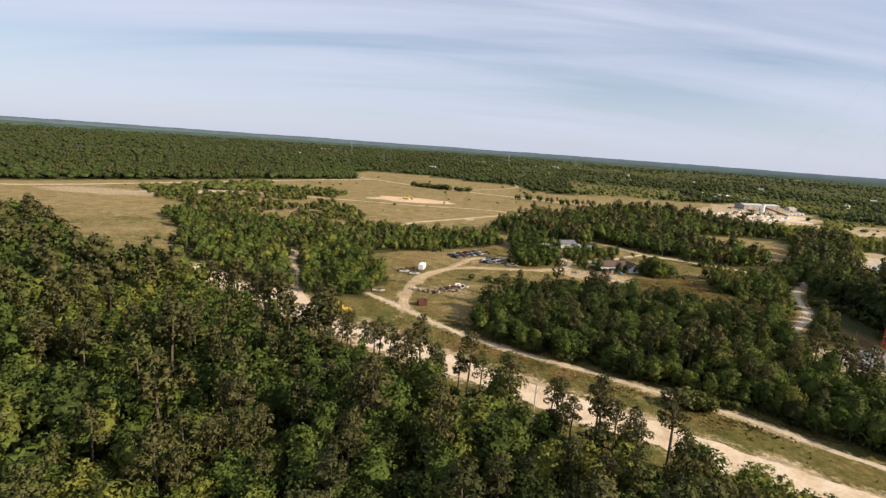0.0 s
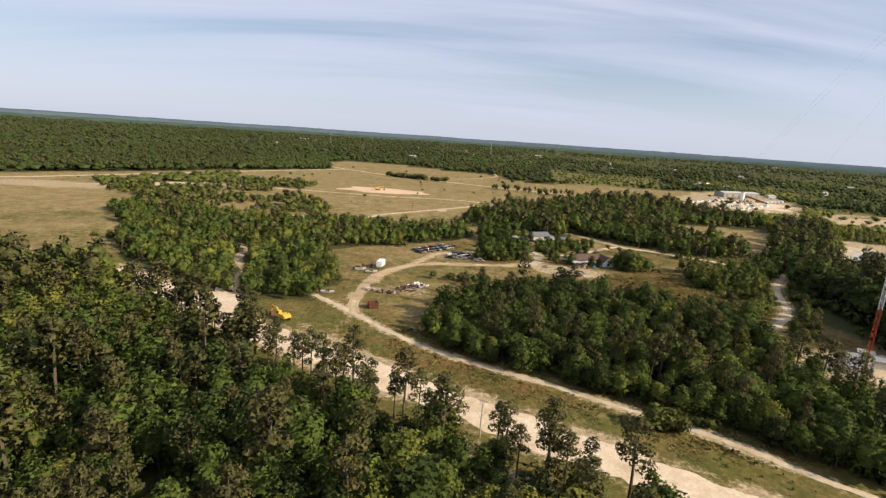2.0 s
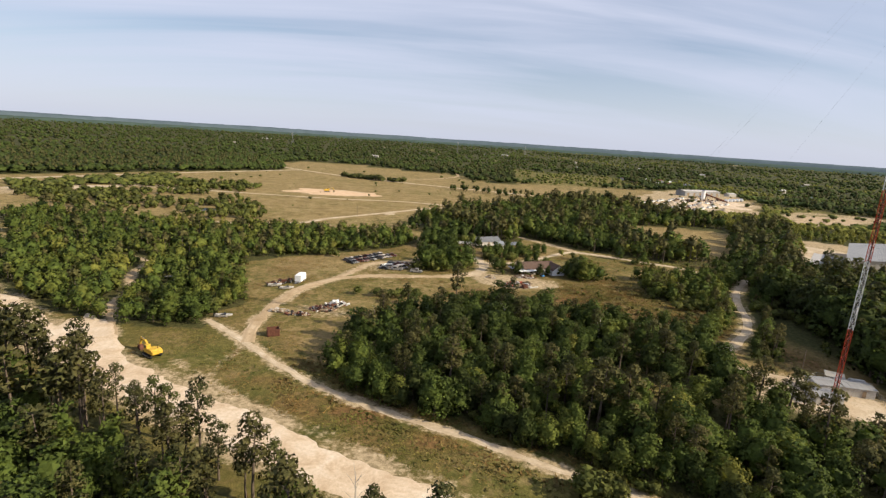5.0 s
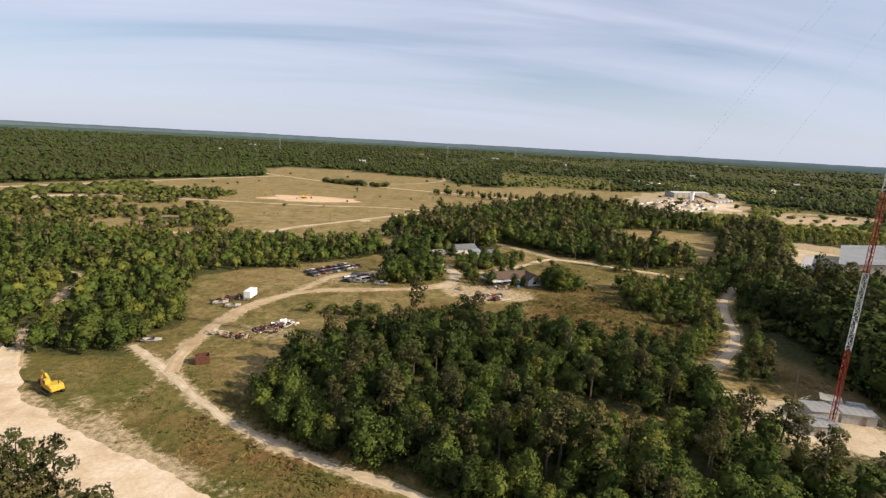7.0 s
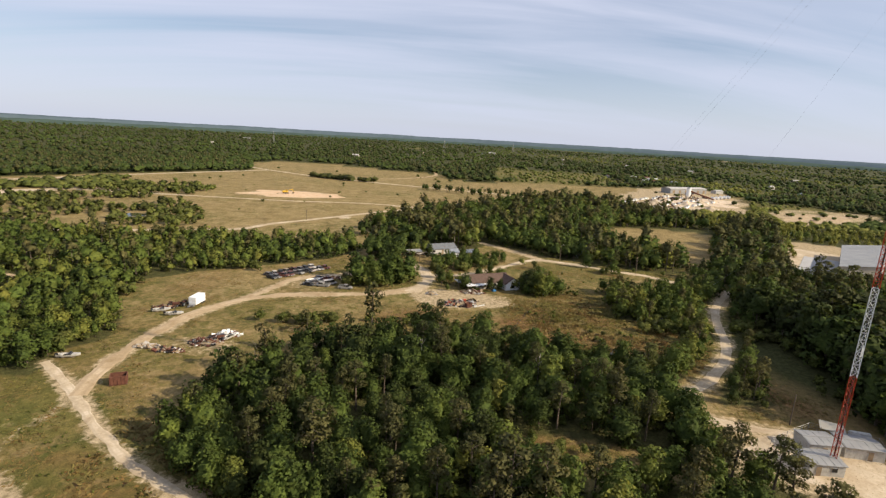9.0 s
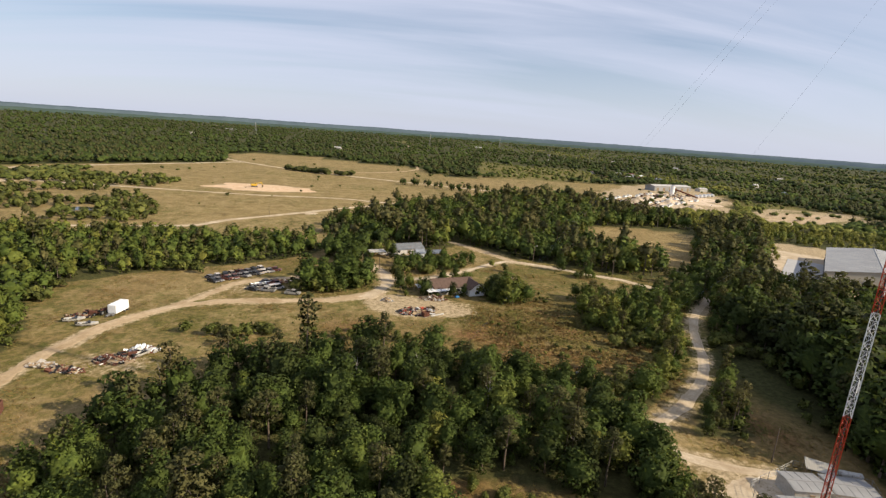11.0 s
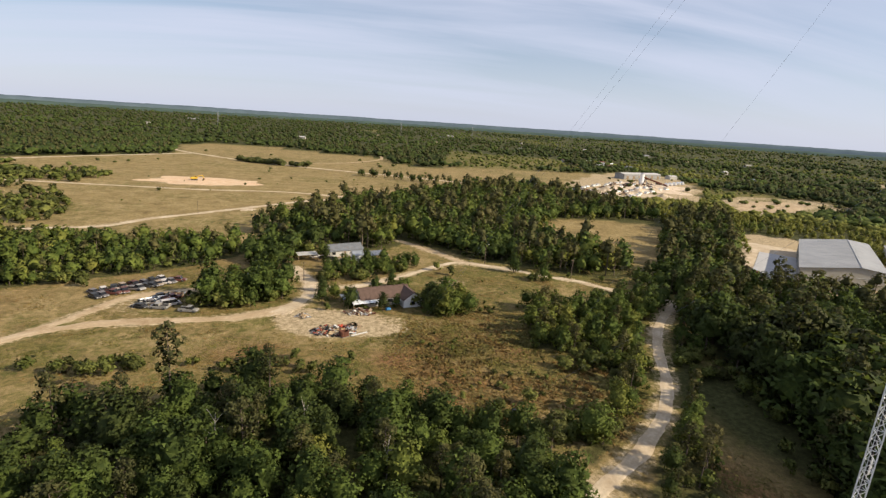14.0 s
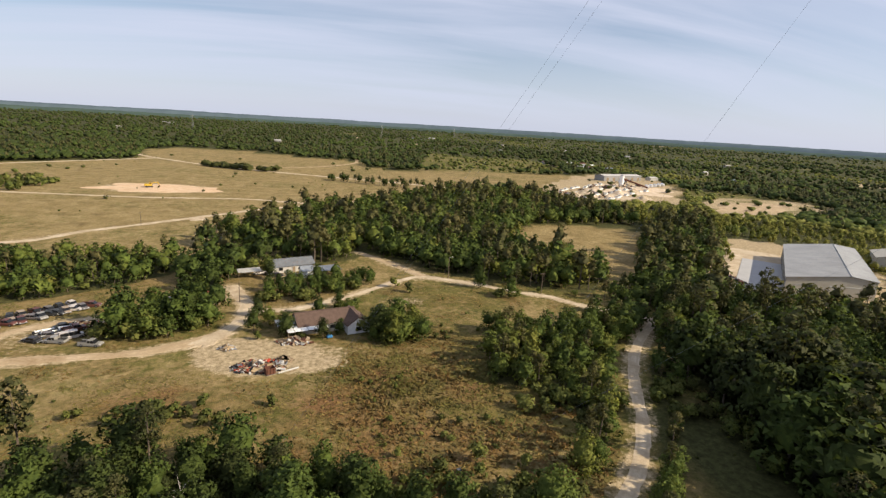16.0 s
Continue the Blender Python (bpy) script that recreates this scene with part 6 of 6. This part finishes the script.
build_heap("timber_heap", -9.5, 204.6, 4.2, 1.2, 0.5, 50, (M_WOOD, M_DEAD), "loose stack of long grey boards in dry grass", 33, (0.7, 2.4))
build_heap("scrap_heap", -1.6, 201.8, 2.4, 1.2, 0.9, 60, (M_OFFWHITE, M_RUST, M_BLACK), "small heap of car parts in dry grass", 34)
build_heap("scrap_heap", 29.5, 274.5, 5.0, 2.2, 1.0, 110, (M_RUST, M_WOOD, M_BLACK, M_OFFWHITE), "low heap of rusty scrap behind the boats", 6)
build_heap("scrap_heap", 263, 313, 4.2, 10, 1.8, 200, (M_RUST, M_BLACK, M_RUST, M_STEEL), "long heap of rusty scrap beside the warehouse lot", 7, (0.6, 2.4))
build_heap("scrap_heap", 42, 284, 5.0, 2.2, 0.9, 80, (M_WOOD, M_RUST, M_OFFWHITE), "low heap of boards at the trees' edge", 8)
build_skip(81.5, 242.6, 30, 2.2, 1.6, 1.5)
part("tarpaulin", box(1.6, 1.2, 0.7, (0, 0, 0.35), 0.15), M_BLUE)
tarp = bpy.data.objects["tarpaulin"]
tarp.matrix_basis = pose(94.5, 262.4, 0, 0, 0, 20)
tagged(tarp, "crumpled bright blue tarpaulin beside the house", "tarpaulin")
build_heap("brush_heap", 83.8, 249.2, 2.6, 1.5, 1.1, 60, (M_WOOD, M_BUSH), "heap of cut green brush in the yard", 9)


def build_log(x, y, turn_by, length, label):
    t = thing("concrete_pipe", x, y, 0, turn_by, label, "pipe")
    part("pipe", rod((-length / 2, 0, 0.22), (length / 2, 0, 0.22), 0.22, 10), M_OFFWHITE, t)


build_log(85.6, 243.6, 30, 5.0, "pale pipe lying in the yard")
build_log(-60, 238, 30, 5.0, "pale pipe lying at the wood's edge")


# ---- the works and other buildings far off ----
def make_stack():
    """A stack of pale precast blocks on timber bearers."""
    t = thing("block_stack", 0, 0, 0, 0, "stack of pale precast blocks on timber bearers", "block stack", "stacks in the works yard")
    for j in range(2):
        part("bearer", box(0.3, 3.0, 0.25, (-2.6 + 5.2 * j, 0, 0.12), 0.02), M_WOOD, t)
    for k in range(3):
        part("block", box(2.5, 2.8, 1.0, (-2.7 + 2.7 * k, 0, 0.76), 0.06), M_WHITE, t)
    for k in range(2):
        part("block", box(2.5, 2.6, 0.9, (-1.4 + 2.8 * k, 0, 1.72), 0.06), M_OFFWHITE, t)
    return t


def build_stacks():
    g = random.Random(41)
    first = make_stack()
    for i in range(4):
        for k in range(9):
            m = pose(300 + 11.5 * k + 9 * i + g.uniform(-2, 2), 596 + 10.5 * k - 17 * i + g.uniform(-3, 3), 0.1, 0, 0, 40 + g.uniform(-12, 12))
            if i == k == 0:
                first.matrix_basis = m
            elif g.random() < 0.85:
                copy_thing(first, m)


build_stacks()


def build_works():
    gable("works_hall", 452, 745, 17, 66, 17, 6.5, 8.0, M_ZINC_PALE, M_OFFWHITE, "long low works hall with pale metal walls", "industrial hall", openings=[("door", -27 + 11 * k, 2.4, 4, 4.4, "front") for k in range(6)])
    gable("works_office", 512, 762, 17, 14, 9, 3.8, 5.2, M_OFFWHITE, M_OFFWHITE, "small white works building", "industrial hall")
    for x, y, r, h in ((405, 655, 2.4, 14), (414, 668, 1.8, 11.5)):
        s = thing("silo", x, y, 0, 0, "tall pale cement silo on steel legs", "silo", "silos of the works")
        part("barrel", rod((0, 0, 4.5), (0, 0, h), r, 18), M_WHITE, s)
        part("cone", rod((0, 0, 2.0), (0, 0, 4.5), 0.5, 18, r), M_WHITE, s)
        part("cap", rod((0, 0, h), (0, 0, h + 1.2), r, 18, 0.5), M_STEEL, s)
        for a in range(4):
            part("leg", rod((r * 0.8 * math.cos(a * 1.57), r * 0.8 * math.sin(a * 1.57), 0), (r * 0.8 * math.cos(a * 1.57), r * 0.8 * math.sin(a * 1.57), 5), 0.2), M_STEEL, s)
    c = thing("conveyor", 425, 662, 0, -20, "inclined red-brown conveyor feeding the silo", "conveyor")
    part("belt_frame", rod((-14, 0, 10), (16, 0, 1.2), 0.9, 6), M_RUST, c)
    for x0, z0 in ((-8, 8.0), (2, 5.0), (10, 2.9)):
        part("trestle", joined(rod((x0, -1.5, 0), (x0, 0, z0), 0.2), rod((x0, 1.5, 0), (x0, 0, z0), 0.2)), M_STEEL, c)
    for k in range(5):
        build_tank(446 + 9 * k, 668 + 6 * k, 80, 6, 1.7, M_WHITE, "white horizontal tank at the works", "tanks of the works")
    g = random.Random(8)
    for k, (x, y, r, h) in enumerate(((330, 590, 13, 5), (352, 612, 11, 5), (312, 575, 9, 4), (372, 600, 9, 4), (382, 570, 8, 3), (345, 570, 8, 3), (400, 618, 8, 4), (430, 640, 7, 3))):
        p = thing("aggregate_pile", x, y, 0, 0, "pale conical pile of sand and aggregate", "sand pile", "piles of the works")
        bm = bmesh.new()
        bmesh.ops.create_cone(bm, cap_ends=True, segments=28, radius1=r, radius2=0.6, depth=h, matrix=Matrix.Translation((0, 0, h / 2)))
        bmesh.ops.subdivide_edges(bm, edges=bm.edges[:], cuts=3, use_grid_fill=True)
        for v in bm.verts:
            if v.co.z > 0.05:
                v.co += Vector((noise.noise(v.co * 0.25 + Vector((k * 9, 0, 0))), noise.noise(v.co * 0.25 + Vector((0, k * 9, 0))), 0.5 * noise.noise(v.co * 0.3))) * 1.6
        part("mound", bm, M_GRAVEL if k % 2 else M_SHELL, p)
    for k in range(26):
        build_heap("equipment_heap", 312 + 6 * k + g.uniform(-8, 8), 566 + 6 * k + g.uniform(-28, 28), 5.5, 3, 2.6, 24, (M_RUST, M_BLACK, M_OFFWHITE), "dark stored equipment in the works yard", 20 + k, (1.5, 4))
    for k in range(12):
        gable("storage_shed", 455 + 22 * (k % 4) + g.uniform(-4, 4), 905 + 45 * (k // 4) + g.uniform(-8, 8), g.uniform(0, 40), 12, 8, 4, 5.2, (M_BEIGE, M_WOOD, M_OFFWHITE)[k % 3], (M_ZINC, M_WHITE, M_RUST)[k % 3], "low metal storage shed beyond the works", "shed", group="sheds beyond the works")


build_works()


def build_far_houses():
    g = random.Random(12)
    for x, y, L, D in ((-470, 1620, 20, 10), (560, 1180, 15, 9), (720, 1500, 18, 10), (470, 1330, 14, 8), (820, 1350, 15, 9), (610, 1750, 18, 9), (-40, 1290, 15, 8), (700, 900, 13, 8), (640, 760, 12, 8), (-560, 2300, 50, 16), (420, 2040, 26, 12), (950, 1150, 14, 9)):
        gable("far_house", x, y, g.uniform(-30, 60), L, D, 4.0, 6.2, M_BEIGE, g.choice((M_OFFWHITE, M_ZINC_PALE, M_BEIGE)), "distant pale-roofed house among trees", "house", group="distant houses", base=float(land(x, y)))
    for x, y in ((-345, 1810), (240, 2100), (560, 2300)):
        t = thing("power_pylon", x, y, float(land(x, y)), 30, "distant slim steel lattice pylon", "pylon", "distant pylons")
        legs = [rod((2.6 * a, 2.6 * b, 0), (0.5 * a, 0.5 * b, 42), 0.22, 4) for a in (-1, 1) for b in (-1, 1)]
        legs += [rod((-2.6 + 0.2 * k, -2.6 + 0.2 * k, 4 * k), (2.6 - 0.2 * k - 0.2, -2.4 + 0.2 * k, 4 * k + 4), 0.12, 4) for k in range(10)]
        part("lattice", joined(*legs), M_STEEL, t)
        part("crossarm", joined(rod((-6, 0, 36), (6, 0, 36), 0.2, 4), rod((-5, 0, 40), (5, 0, 40), 0.2, 4)), M_STEEL, t)
    lake = part("water_lake", rod((0, 0, -0.05), (0, 0, 0.12), 1, 40), M_WATER)
    lake.matrix_basis = Matrix.LocRotScale((372, 2070, 0.05), None, (75, 30, 1))
    tagged(lake, "distant narrow lake among woods", "lake", kind="structure")


build_far_houses()
